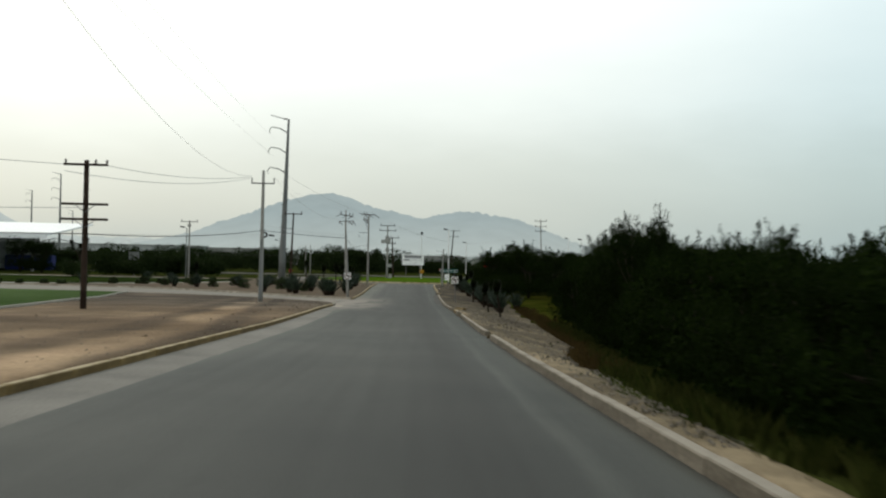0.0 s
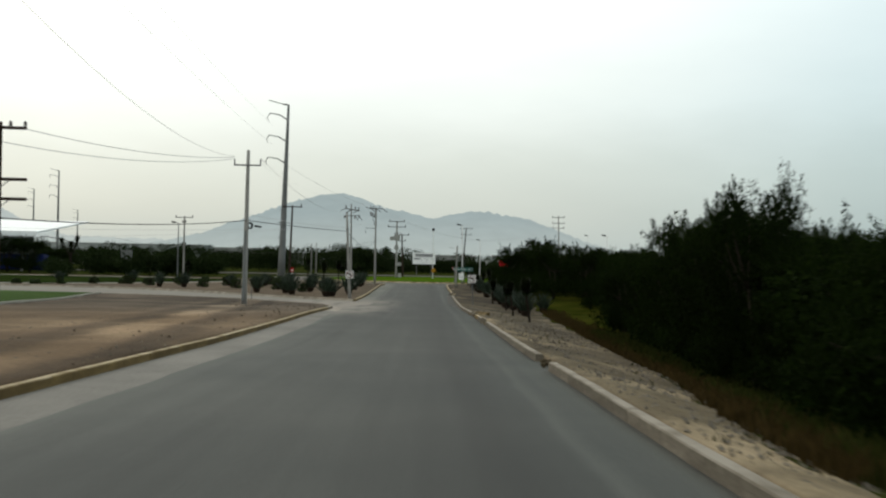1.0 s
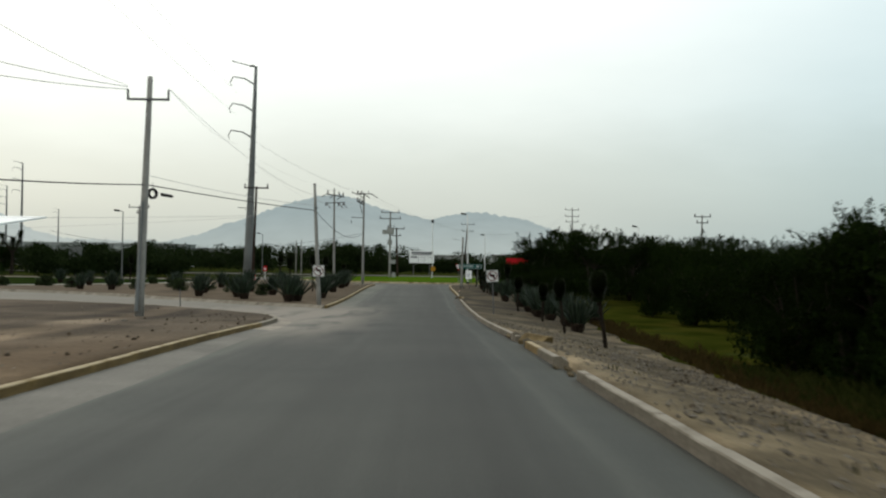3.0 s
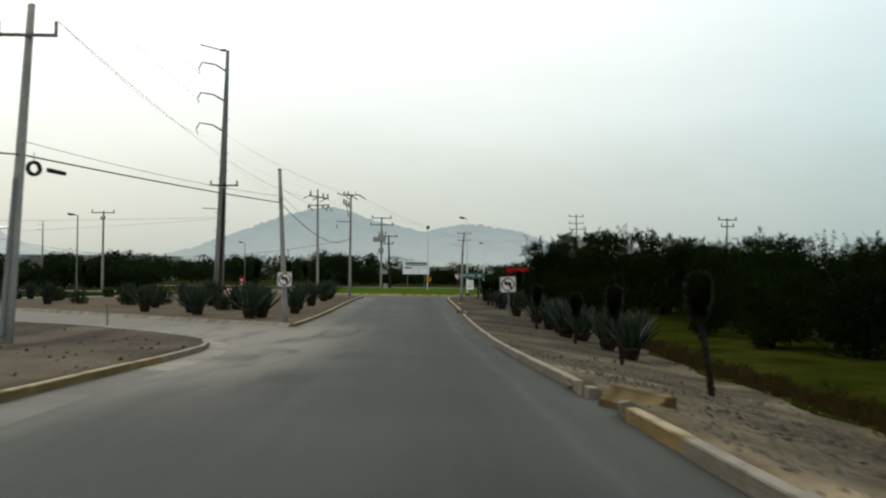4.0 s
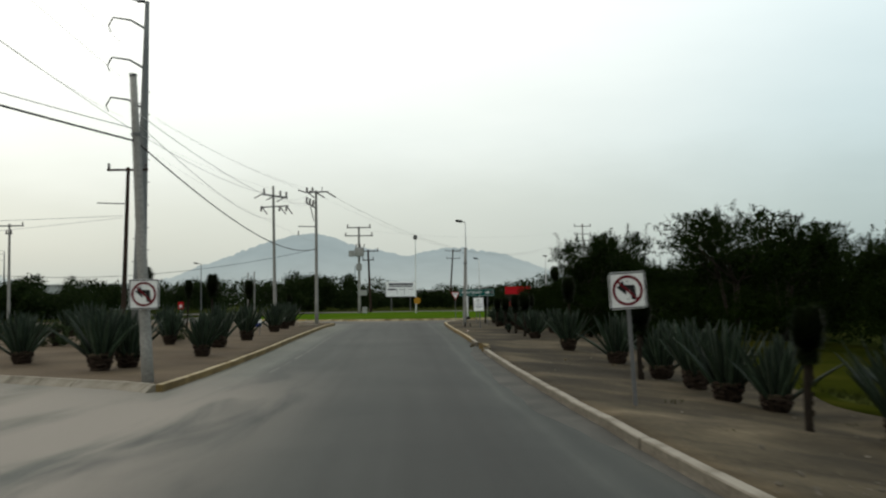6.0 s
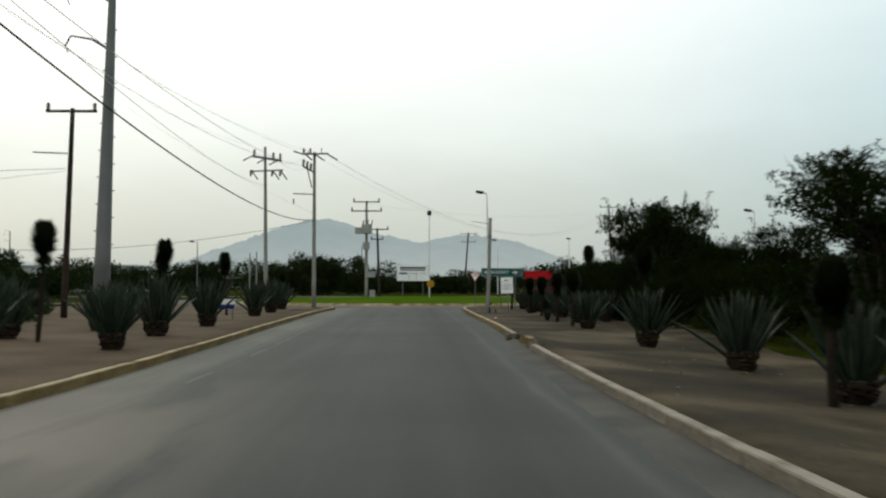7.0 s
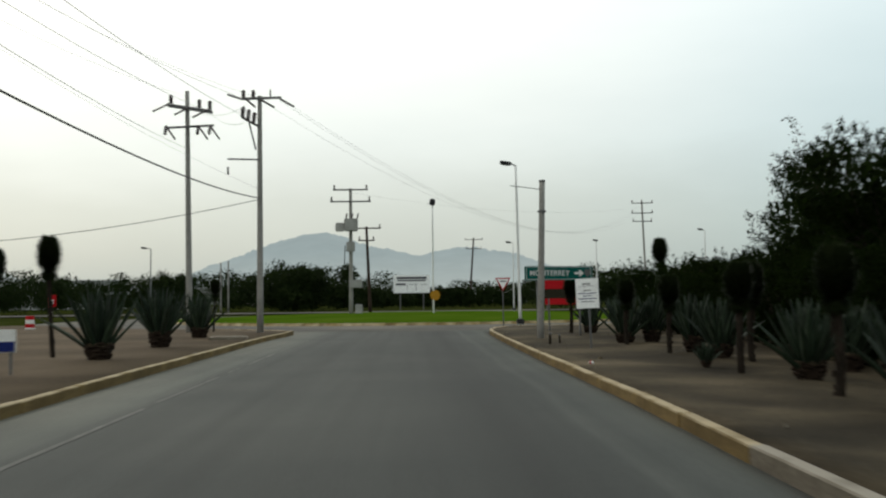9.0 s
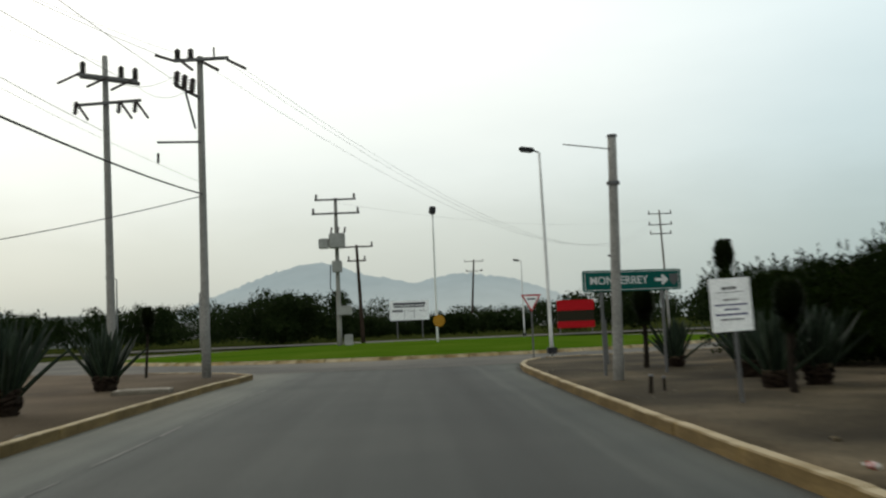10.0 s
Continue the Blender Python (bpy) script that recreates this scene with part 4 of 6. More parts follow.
def street_lamp(x, y, h, label, arm=0.55, double=False, r=0.075, lean=0.0, mat=None):
    o = thing("street_lamp", pose(x, y, zr(y) + 0.12), label, "street lamp", group="street lamps")
    part("base", boxed((0, 0, 0.12), (0.38, 0.38, 0.24), None, 0.03), DARK_METAL, o, "dark base box")
    pole_shaft(o, h, r, r * 0.7, mat or WHITE_PAINT, "column", (lean, 0))
    part("arm", bars(((lean, 0, h - 0.02), (lean - arm * 0.5, 0, h + 0.08), 0.035, 0.03)), GREY_METAL, o)
    head = bmesh.new()
    box(head, (lean - arm, 0, h + 0.12), (0.62, 0.3, 0.17) if arm else (0.38, 0.5, 0.42), Matrix.Rotation(radians(8), 4, "Y"), 0.05)
    head = part("lamp_head", head, DARK_METAL, o, "dark unlit lamp head")
    part("lens", boxed((lean - arm - 0.03, 0, h + 0.03), (0.4, 0.22, 0.03), Matrix.Rotation(radians(8), 4, "Y")), GREY_METAL, head)
    return o


wooden_line_pole(-15.35, 44.5, 6.9, "dark creosoted wooden utility pole with three crossarms")
bracket_pole(-10.93, 67.66, 9.45, -0.28, "leaning grey concrete utility post with bracket arm")
steel_pole(-17.72, 126.4, 21.85, "tall tapered steel transmission pole with one-sided arms", 4, 0.48, 0.14, 0.5, True)
o = cross_pole(-14.8, 112.8, 8.8, ((0.15, 1.05),), "dark wooden utility pole beside the steel pole", WOOD_POLE, 0.25, 0.11)
brace(o, (0.1, -0.1, 6.9), (-1.3, -0.1, 6.95), 0.03, GREY_METAL, "guy_strut")
plain_post(-5.9, 83.98, 6.68, (-0.36, 0.0), 0.135, 0.075, "leaning bare concrete post with a sign strapped on")
concrete_line_pole(-9.83, 134.1, 10.25, "concrete distribution pole with cut-outs on two arms")
t_line_pole(-6.65, 132.7, 9.72, "concrete distribution pole with three fuse cut-outs")
o = plain_post(3.42, 122.5, 4.82, (0.14, 0), 0.105, 0.085, "short stout concrete post behind the kerb")
brace(o, (0.12, -0.06, 4.55), (-0.85, -0.06, 4.68), 0.012, GREY_METAL, "bracket")
street_lamp(4.95, 141.4, 8.0, "white street lamp with dark head at the junction", 0.5, lean=-0.12)
lamp = street_lamp(0.95, 158.6, 7.8, "white street lamp on the grass island", 0.0, r=0.065)
part("notice", tube(bmesh.new(), (0.12, -0.1, 1.55), (0.12, -0.13, 1.55), 0.34, None, 20), AMBER_PAINT, lamp, "round amber notice plate strapped to the column")
street_lamp(-30.8, 128.5, 7.1, "slim street lamp beyond the planting bed", 0.6, mat=STEEL)
street_lamp(25.5, 144.7, 7.0, "slim street lamp rising behind the trees", 0.5)
street_lamp(31.8, 197.4, 8.5, "slim street lamp along the highway", 0.5)
street_lamp(21.0, 204.0, 7.8, "slim street lamp along the highway", 0.1)
street_lamp(10.4, 196.0, 7.2, "slim street lamp behind the roundabout", 0.5)
street_lamp(-27.5, 192.7, 6.8, "slim street lamp behind the roundabout", 0.7, mat=STEEL)


def transformer_pole():
    o = cross_pole(-4.85, 161.8, 9.4, ((0.1, 1.25), (0.95, 1.45)), "concrete pole carrying a transformer and switch boxes", r=0.13)
    tank = part("transformer", boxed((0.05, -0.4, 6.75), (0.95, 0.6, 0.9), None, 0.06), TANK_PAINT, o, "pale grey transformer tank")
    part("side_tank", boxed((-0.75, -0.4, 6.6), (0.6, 0.45, 0.6), None, 0.04), TANK_PAINT, o)
    for xx in (-0.3, 0.1, 0.5):
        held("bushing", INSULATOR, tank, pose(xx, -0.4, 7.2, 0, 10, 0) @ Matrix.Diagonal((1.2, 1.2, 1.3, 1)))
    part("switch_box", boxed((0, -0.28, 5.2), (0.6, 0.3, 0.7), None, 0.03), TANK_PAINT, o)
    part("cable_loop", bars(((-0.4, -0.2, 5.3), (-0.45, -0.2, 3.9), 0.03, 0.03), ((-0.45, -0.2, 3.9), (-0.1, -0.15, 3.5), 0.03, 0.03)), DARK_METAL, o)
    part("meter_box", boxed((0.35, -0.2, 2.55), (0.9, 0.25, 0.55), None, 0.03), TANK_PAINT, o)
    part("cabinet", boxed((0.55, -0.2, 0.55), (0.5, 0.35, 1.1), None, 0.03), TANK_PAINT, o)


transformer_pole()
cross_pole(-4.1, 175.5, 7.7, ((0.15, 1.25), (1.2, 0.7)), "dark wooden line pole behind the transformer pole", WOOD_POLE, -0.3, 0.13)
cross_pole(9.4, 261.0, 12.1, ((0.3, 1.6), (1.9, 1.4)), "leaning wooden line pole along the highway", WOOD_POLE, 0.9, 0.16)
cross_pole(27.5, 206.6, 13.0, ((0.4, 1.3), (1.6, 1.3), (2.6, 1.2)), "slender line pole with three arms beyond the trees", lean=-0.4)
cross_pole(32.0, 140.8, 8.5, ((0.2, 1.0), (0.9, 0.7)), "line pole rising behind the thicket", r=0.1)
cross_pole(-35.4, 149.4, 9.0, ((0.2, 1.3), (0.9, 0.3)), "concrete line pole with bracket arm and lamp", r=0.12)
steel_pole(-98.0, 264.0, 25.2, "tall steel transmission pole far off", 4, 0.4, 0.16)
steel_pole(-151.0, 377.0, 27.8, "tall steel transmission pole far off", 4, 0.45, 0.2)
steel_pole(-174.0, 486.0, 25.0, "tall steel transmission pole far off", 3, 0.45, 0.2)
for x, y, h in ((-24.8, 215.0, 6.2), (-23.6, 213.7, 6.3)):
    plain_post(x, y, h, (0, 0), 0.12, 0.09, "bare concrete post in front of the far trees")

# ---- cables ----


def cable(a, b, sag, r=0.014, mat=None, label="thin grey overhead cable sagging between poles"):
    a, b = Vector(a), Vector(b)
    n = 24
    pts = [a.lerp(b, k / n) - Vector((0, 0, sag * 4 * (k / n) * (1 - k / n))) for k in range(n + 1)]
    verts, faces = [], []
    side = (b - a).cross(Vector((0, 0, 1))).normalized()
    for p in pts:
        for i in range(4):
            ang = math.pi / 2 * i
            verts.append(p + (side * math.cos(ang) + Vector((0, 0, 1)) * math.sin(ang)) * r)
    for k in range(n):
        for i in range(4):
            faces.append((k * 4 + i, k * 4 + (i + 1) % 4, k * 4 + 4 + (i + 1) % 4, k * 4 + 4 + i))
    tagged(new("overhead_cable", mesh_of("overhead_cable", verts, faces, mat or CABLE_THIN)), label, "cable", group="overhead cables")


zA, zH = zr(44.5) + 6.8, 9.6
DARK = "dark telephone cable sagging between poles"
cable((-16.3, 44.4, zA), (-80, 20, 14), 1.2)
cable((-14.5, 44.4, zA), (-11.95, 69.0, zH), 0.35)
cable((-16.3, 44.4, zA - 0.3), (-11.95, 69.0, zH - 0.1), 0.5)
cable((-15.35, 44.3, zA - 2.0), (-90, 30, 10), 1.6)
cable((-11.95, 69.0, zH + 0.05), (-7.2, -20, 22.7), 5.4, 0.009)
cable((-10.4, 69.3, zH), (-9.4, 134.0, 9.9), 1.5, 0.010)
cable((-10.4, 69.3, zH), (-19.1, 127.5, 14.6), 0.6, 0.008)
cable((-19.3, 127.5, 17.4), (-12.9, -20, 18.5), 1.2, 0.009)
cable((-19.3, 127.5, 19.7), (-14.9, -20, 22.5), 1.2, 0.008)
cable((-15.35, 44.5, 4.7), (-11.05, 68.7, 5.72), 0.25, 0.022, CABLE, DARK)
cable((-80, 36, 7.0), (-15.35, 44.5, 4.7), 0.8, 0.022, CABLE, DARK)
cable((-11.05, 68.7, 5.72), (-6.2, 84.0, 5.62), 0.06, 0.022, CABLE, DARK)
cable((-11.05, 68.7, 6.1), (-6.25, 84.0, 5.9), 0.15, 0.010)
cable((-6.2, 84.0, 5.62), (-6.65, 132.7, 5.9), 0.95, 0.022, CABLE, DARK)
cable((-6.25, 84.0, 6.1), (-9.95, 134.2, 8.2), 0.6, 0.010)
cable((-6.25, 84.0, 6.3), (-7.2, 133.2, 9.3), 0.7, 0.010)
cable((-40, 133, 5.6), (-6.65, 132.7, 5.85), 1.75, 0.014, CABLE, DARK)
cable((-70, 112, 6.8), (-14.8, 112.8, 6.6), 0.6, 0.012)
cable((-9.4, 134.2, 9.75), (-7.3, 133.2, 9.85), 0.25, 0.008)
cable((-9.0, 134.2, 9.7), (-7.2, 133.2, 9.2), 0.3, 0.008)
for x1, z1, x2 in ((-5.8, 9.9, 26.4), (-5.2, 9.6, 27.6), (-6.4, 9.8, 27.0)):
    cable((x1, 132.6, z1), (x2, 206.6, 12.2), 4.0, 0.006)
cable((-17.0, 127.6, 14.6), (-7.8, 133.3, 10.3), 0.35, 0.009)
cable((-17.0, 127.6, 14.5), (-7.0, 133.3, 10.25), 0.45, 0.006)
cable((-17.0, 127.6, 12.9), (-9.8, 134.3, 10.4), 0.3, 0.005)
cable((-17.0, 127.6, 12.1), (-6.7, 133.3, 6.3), 0.35, 0.006)
cable((-4.85, 161.8, 9.4), (27.0, 206.6, 12.4), 1.0, 0.005)
cable((-75, 140, 5.4), (-14.8, 112.8, 6.5), 0.5, 0.010)


def cable_closure(x, y, z):
    o = thing("cable_closure", pose(x, y, z), "black cable splice closure and coil hanging from the cable", "cable closure")
    coil = ring((0, 0, 0), 0.22, 0.13, -0.05, 20, 0.1)
    bmesh.ops.rotate(coil, verts=coil.verts, matrix=Matrix.Rotation(radians(48), 3, "Z"))
    part("coil", coil, BLACK_PAINT, o)
    part("closure", bars(((0.28, 0.3, -0.01), (0.52, 0.95, -0.04), 0.07, 0.06)), BLACK_PAINT, o)
    part("hanger", bars(((0, 0, 0.18), (0, 0, 0.45), 0.012, 0.012)), GREY_METAL, o)


cable_closure(-11.0, 69.4, 5.42)

# ---- signs ----


def turn_arrow():
    """Outline of a left-turn arrow, about 0.3 m across, in x and z."""
    return [(-0.17, 0.05), (-0.075, 0.165), (-0.045, 0.09), (0.12, 0.085), (0.145, -0.17), (0.055, -0.145), (0.04, 0.0), (-0.03, 0.0), (-0.02, -0.08)]


def no_turn_plate(owner, z, size, y=-0.05):
    p = part("plate", plate(rounded(size, size, size * 0.08), y, y + 0.012), WHITE_PAINT, owner, "white square plate with black border")
    p.location.z = z
    k = size / 0.61
    sub = lambda name, bm, mat: setattr(part(name, bm, mat, p), "matrix_basis", Matrix.Diagonal((k, 1, k, 1)))
    b = bmesh.new()
    w = 0.57
    for cx, cz, sx, sz in ((0, w / 2, w + 0.02, 0.02), (0, -w / 2, w + 0.02, 0.02), (-w / 2, 0, 0.02, w - 0.02), (w / 2, 0, 0.02, w - 0.02)):
        box(b, (cx, y - 0.003, cz), (sx, 0.004, sz))
    sub("border", b, BLACK_PAINT)
    sub("arrow", plate(turn_arrow(), y - 0.004, y - 0.001), BLACK_PAINT)
    sub("ring", ring((0, 0, 0), 0.25, 0.205, y - 0.008), SIGN_RED)
    sub("slash", boxed((0, y - 0.010, 0), (0.43, 0.004, 0.035), Matrix.Rotation(radians(45), 4, "Y")), SIGN_RED)


def no_turn_sign(x, y, h, turn, lean):
    o = thing("no_turn_sign", pose(x, y, top_of(x, y), 0, lean, turn), "white no-turn sign with red ring on a steel post", "traffic sign", group="no-turn signs")
    part("post", boxed((0, 0.0, (h - 0.5) / 2), (0.06, 0.05, h + 0.5)), GREY_METAL, o)
    no_turn_plate(o, h - 0.305, 0.61)
    for z in (h - 0.16, h - 0.45):
        part("bolt", bars(((0, -0.056, z), (0, -0.063, z), 0.012, 0.012)), GREY_METAL, o)
    return o


no_turn_sign(3.36, 78.7, 2.18, -4, -3.0)
strapped = thing("no_turn_sign", pose(-5.94, 83.86, top_of(0, 84)), "white no-turn sign strapped to the concrete post", "traffic sign", group="no-turn signs")
no_turn_plate(strapped, 1.9, 0.64, -0.14)
for z in (1.75, 2.1):
    part("strap", boxed((-0.02, -0.06, z), (0.3, 0.12, 0.03)), GREY_METAL, strapped)


def street_direction_sign():
    o = thing("direction_sign", pose(4.42, 125.2, top_of(4, 125) + 0.04, 0, 0, 14), "green direction sign with white lettering on two posts", "road sign")
    board = part("board", plate([(x, z + 2.03) for x, z in rounded(2.42, 0.47, 0.05)], -0.05, -0.03), GREEN_PAINT, o)
    b = bmesh.new()
    for cx, cz, sx, sz in ((0, 0.2, 2.3, 0.012), (0, -0.2, 2.3, 0.012), (-1.155, 0, 0.012, 0.4), (1.155, 0, 0.012, 0.4)):
        box(b, (cx, -0.053, 2.03 + cz), (sx, 0.004, sz))
    part("border", b, WHITE_PAINT, board)
    lettering("MONTERREY", 0.245, WHITE_PAINT, board, pose(-0.33, -0.054, 2.03, 90, 0, 0), bold=0.002)
    arrow = [(-0.16, 0.035), (0.02, 0.035), (0.0, 0.11), (0.05, 0.11), (0.17, 0.0), (0.05, -0.11), (0.0, -0.11), (0.02, -0.035), (-0.16, -0.035)]
    part("arrow", plate([(x + 0.72, z + 2.03) for x, z in arrow], -0.056, -0.051), WHITE_PAINT, board)
    part("route_shield", plate([(x * 0.9 + 1.03, z * 0.9 + 2.03) for x, z in ((-0.12, 0.14), (0.12, 0.14), (0.12, -0.02), (0, -0.16), (-0.12, -0.02))], -0.056, -0.051), GREY_METAL, board, "pale route shield")
    for xx in (-0.75, 0.75):
        part("post", boxed((xx, 0, 1.0), (0.055, 0.05, 2.5)), GREY_METAL, o)


street_direction_sign()


def notice_board():
    o = thing("notice_sign", pose(3.95, 117.2, top_of(4, 117) + 0.05, 0, -2.0, -6), "white notice sign with lines of small print on a post", "notice sign")
    panel = part("panel", plate([(x, z + 1.3) for x, z in rounded(0.56, 0.74, 0.02)], -0.04, -0.03), WHITE_VINYL, o)
    rng = random.Random(4)
    for z, w, hgt, mat in ((1.53, 0.22, 0.05, GREY_METAL), (1.475, 0.36, 0.012, GREY_PAINT), (1.37, 0.2, 0.03, GREY_METAL), (1.30, 0.44, 0.028, BLUE_PAINT), (1.235, 0.2, 0.028, BLUE_PAINT), (1.165, 0.44, 0.032, BLUE_PAINT), (1.095, 0.3, 0.028, GREY_PAINT)):
        b = bmesh.new()
        x = -w / 2
        while x < w / 2 - 0.02:
            l = min(rng.uniform(0.04, 0.11), w / 2 - x)
            box(b, (x + l / 2, -0.042, z), (l, 0.003, hgt * 0.8))
            x += l + 0.014
        part("print_line", b, mat, panel)
    part("post", boxed((0.03, 0, 0.45), (0.05, 0.04, 2.2)), GREY_METAL, o)


notice_board()


def billboard():
    o = thing("billboard", pose(-0.65, 231.5, zr(233) + 0.38) @ Matrix.Diagonal((0.935, 1, 0.97, 1)), "white billboard with dark printed lines on two legs", "billboard")
    panel = part("panel", plate([(x, z + 3.35) for x, z in rounded(5.6, 2.7, 0.05)], -0.1, 0.05), WHITE_VINYL, o)
    for z, w, hh, x in ((4.25, 4.6, 0.34, 0), (3.86, 4.3, 0.2, 0), (3.3, 1.5, 0.3, -1.7), (3.28, 1.4, 0.05, 0.3), (3.28, 1.1, 0.05, 1.9)):
        part("print_line", boxed((x, -0.12, z), (w, 0.03, hh)), GREY_PAINT, panel)
    for xx in (-0.7, 0.7):
        part("divider", boxed((xx, -0.12, 2.85), (0.05, 0.03, 1.2)), GREY_PAINT, panel)
    for xx in (-1.8, 1.8):
        part("leg", boxed((xx, 0, 0.8), (0.18, 0.18, 2.9)), GREY_METAL, o)


billboard()


def red_board():
    o = thing("red_hoarding", pose(16.7, 203.0, zr(203)), "red hoarding with a near-black middle band", "hoarding")
    part("upper_panel", boxed((0, 0, 2.95), (3.9, 0.12, 1.1)), RED_PAINT, o)
    part("lower_panel", boxed((0, 0, 0.95), (3.9, 0.12, 0.7)), RED_PAINT, o)
    part("middle_panel", boxed((0, 0.03, 1.85), (3.86, 0.08, 1.1)), DARK_BOARD, o, "near-black olive band")
    for xx in (-1.7, 1.7):
        part("leg", boxed((xx, 0.12, 1.7), (0.12, 0.12, 3.5)), GREY_METAL, o)


red_board()


def yield_sign():
    o = thing("yield_sign", pose(3.73, 137.6, top_of(4, 137) + 0.28), "white give way triangle with red border on a post", "traffic sign")
    triangle = part("plate", plate([(-0.36, 1.95), (0.36, 1.95), (0, 1.33)], -0.04, -0.03), RED_PAINT, o)
    part("face", plate([(-0.27, 1.895), (0.27, 1.895), (0, 1.43)], -0.046, -0.041), WHITE_VINYL, triangle)
    part("print_line", boxed((0, -0.049, 1.79), (0.28, 0.003, 0.06)), GREY_PAINT, triangle)
    part("post", boxed((0, 0, 0.6), (0.05, 0.04, 2.4)), GREY_METAL, o)


yield_sign()


def small_post(x, y, h, label, mat, r=0.035):
    o = thing("marker_post", pose(x, y, top_of(x, y), random.uniform(-3, 3), random.uniform(-4, 4)), label, "post", group="small posts")
    part("stake", bars(((0, 0, -0.2), (0, 0, h), r, r * 0.8)), mat, o)
    part("cap", bars(((0, 0, h), (0, 0, h + 0.03), r * 1.2, r)), GREY_METAL, o)


small_post(3.27, 119.4, 0.28, "short dark stump of a cut post", BARK, 0.04)
small_post(3.6, 119.8, 0.22, "short rusty stub beside the verge", BARK, 0.03)
small_post(4.8, 130.1, 1.2, "thin grey marker post", GREY_METAL)

# ---- far buildings ----


def warehouse():
    o = thing("warehouse", pose(-100, 190, zr(190), 0, 0, 6), "open industrial shed with a white sheet roof", "building")
    part("roof", boxed((0, 0, 8.3), (62, 36, 0.3), Matrix.Rotation(radians(5), 4, "X")), ROOF_SHEET, o, "white sloping sheet roof")
    part("fascia", boxed((0, -18.1, 6.5), (62, 0.3, 0.9)), ROOF_SHEET, o, "white sheet edge of the roof")
    part("wall", boxed((-4, 14, 3.6), (50, 0.3, 7.2)), HALL_HAZED, o)
    for xx in (-20, -6, 9, 22):
        part("pallet_load", boxed((xx, 4, 1.5), (9, 4, 3.0), None, 0.2), BLUE_PAINT, o, "blue wrapped load standing in the shade")
    for k in range(8):
        part("column", boxed((-28 + 8 * k, -16, 3.3), (0.4, 0.4, 6.6)), GREY_METAL, o)
        part("truss", bars(((-28 + 8 * k, -16, 5.3), (-24 + 8 * k, -16, 6.2), 0.08, 0.08), ((-24 + 8 * k, -16, 6.2), (-20 + 8 * k, -16, 5.3), 0.08, 0.08)), GREY_METAL, o)


warehouse()


def long_hall(x, y, w, h, label, mat, roof=None):
    o = thing("far_building", pose(x, y, 0), label, "building", group="far buildings")
    part("wall", boxed((0, 0, h / 2), (w, 14, h)), mat, o)
    part("roof", boxed((0, 0, h + 0.2), (w + 1, 15, 0.4)), roof or ROOF_SHEET, o)
    for k in range(int(w // 8)):
        part("window", boxed((-w / 2 + 4 + 8 * k, -7.05, h * 0.55), (3, 0.1, h * 0.25)), GREY_METAL, o)


for x, y, w, h in ((-60, 480, 16, 6.0), (-28, 520, 12, 5.5), (14, 540, 26, 6.5), (38, 470, 12, 6.5), (64, 500, 20, 6.0), (110, 620, 40, 8.0), (-140, 700, 60, 10.0)):
    long_hall(x, y, w, h, "low pale building on the far plain", WALL_PAINT)
long_hall(-108, 337, 66, 7.0, "long haze-pale hall behind the far trees", HALL_HAZED, HALL_HAZED)
o = thing("kiosk", pose(30, 420, 0), "small white flat-roofed building behind the roundabout", "building")
part("wall", boxed((0, 0, 2.2), (10, 6, 4.4)), WHITE_PAINT, o)
part("roof", boxed((0, 0, 4.5), (11.5, 7, 0.35)), ROOF_SHEET, o)
o = thing("grey_board", pose(-47, 160, 0), "blank grey back of a roadside board", "billboard")
part("panel", boxed((0, 0, 2.9), (1.7, 0.12, 2.6)), STEEL, o)
part("leg", boxed((0, 0.1, 0.8), (0.2, 0.2, 2.0)), GREY_METAL, o)

# ---- plants ----


def leaf_cloud(rng, centres, radii, count, length, width, droop=0.0):
    """Small pointed leaves scattered through ellipsoids."""
    nc = len(centres)
    centres, radii = np.array(centres, float), np.array(radii, float)
    weight = np.prod(radii, 1) ** (2 / 3)
    pick = rng.choice(nc, count, p=weight / weight.sum())
    d = rng.normal(size=(count, 3))
    d /= np.linalg.norm(d, axis=1)[:, None]
    r = rng.uniform(0.15, 1.0, count) ** 0.55
    c = centres[pick] + d * radii[pick] * r[:, None]
    u = rng.normal(size=(count, 3))
    u[:, 2] = u[:, 2] * 0.7 - droop
    u /= np.linalg.norm(u, axis=1)[:, None]
    v = np.cross(u, rng.normal(size=(count, 3)))
    v /= np.linalg.norm(v, axis=1)[:, None]
    size = rng.uniform(0.6, 1.35, count)[:, None]
    u, v = u * length / 2 * size, v * width / 2 * size
    verts = np.stack([c - u - v, c - u + v, c + u], 1).reshape(-1, 3)
    faces = np.arange(count * 3).reshape(-1, 3)
    return verts, faces


def crown_mesh(name, verts, faces, mat):
    me = bpy.data.meshes.new(name)
    me.from_pydata(verts.tolist(), [], [list(f) for f in faces])
    me.materials.append(mat)
    me.update()
    return me


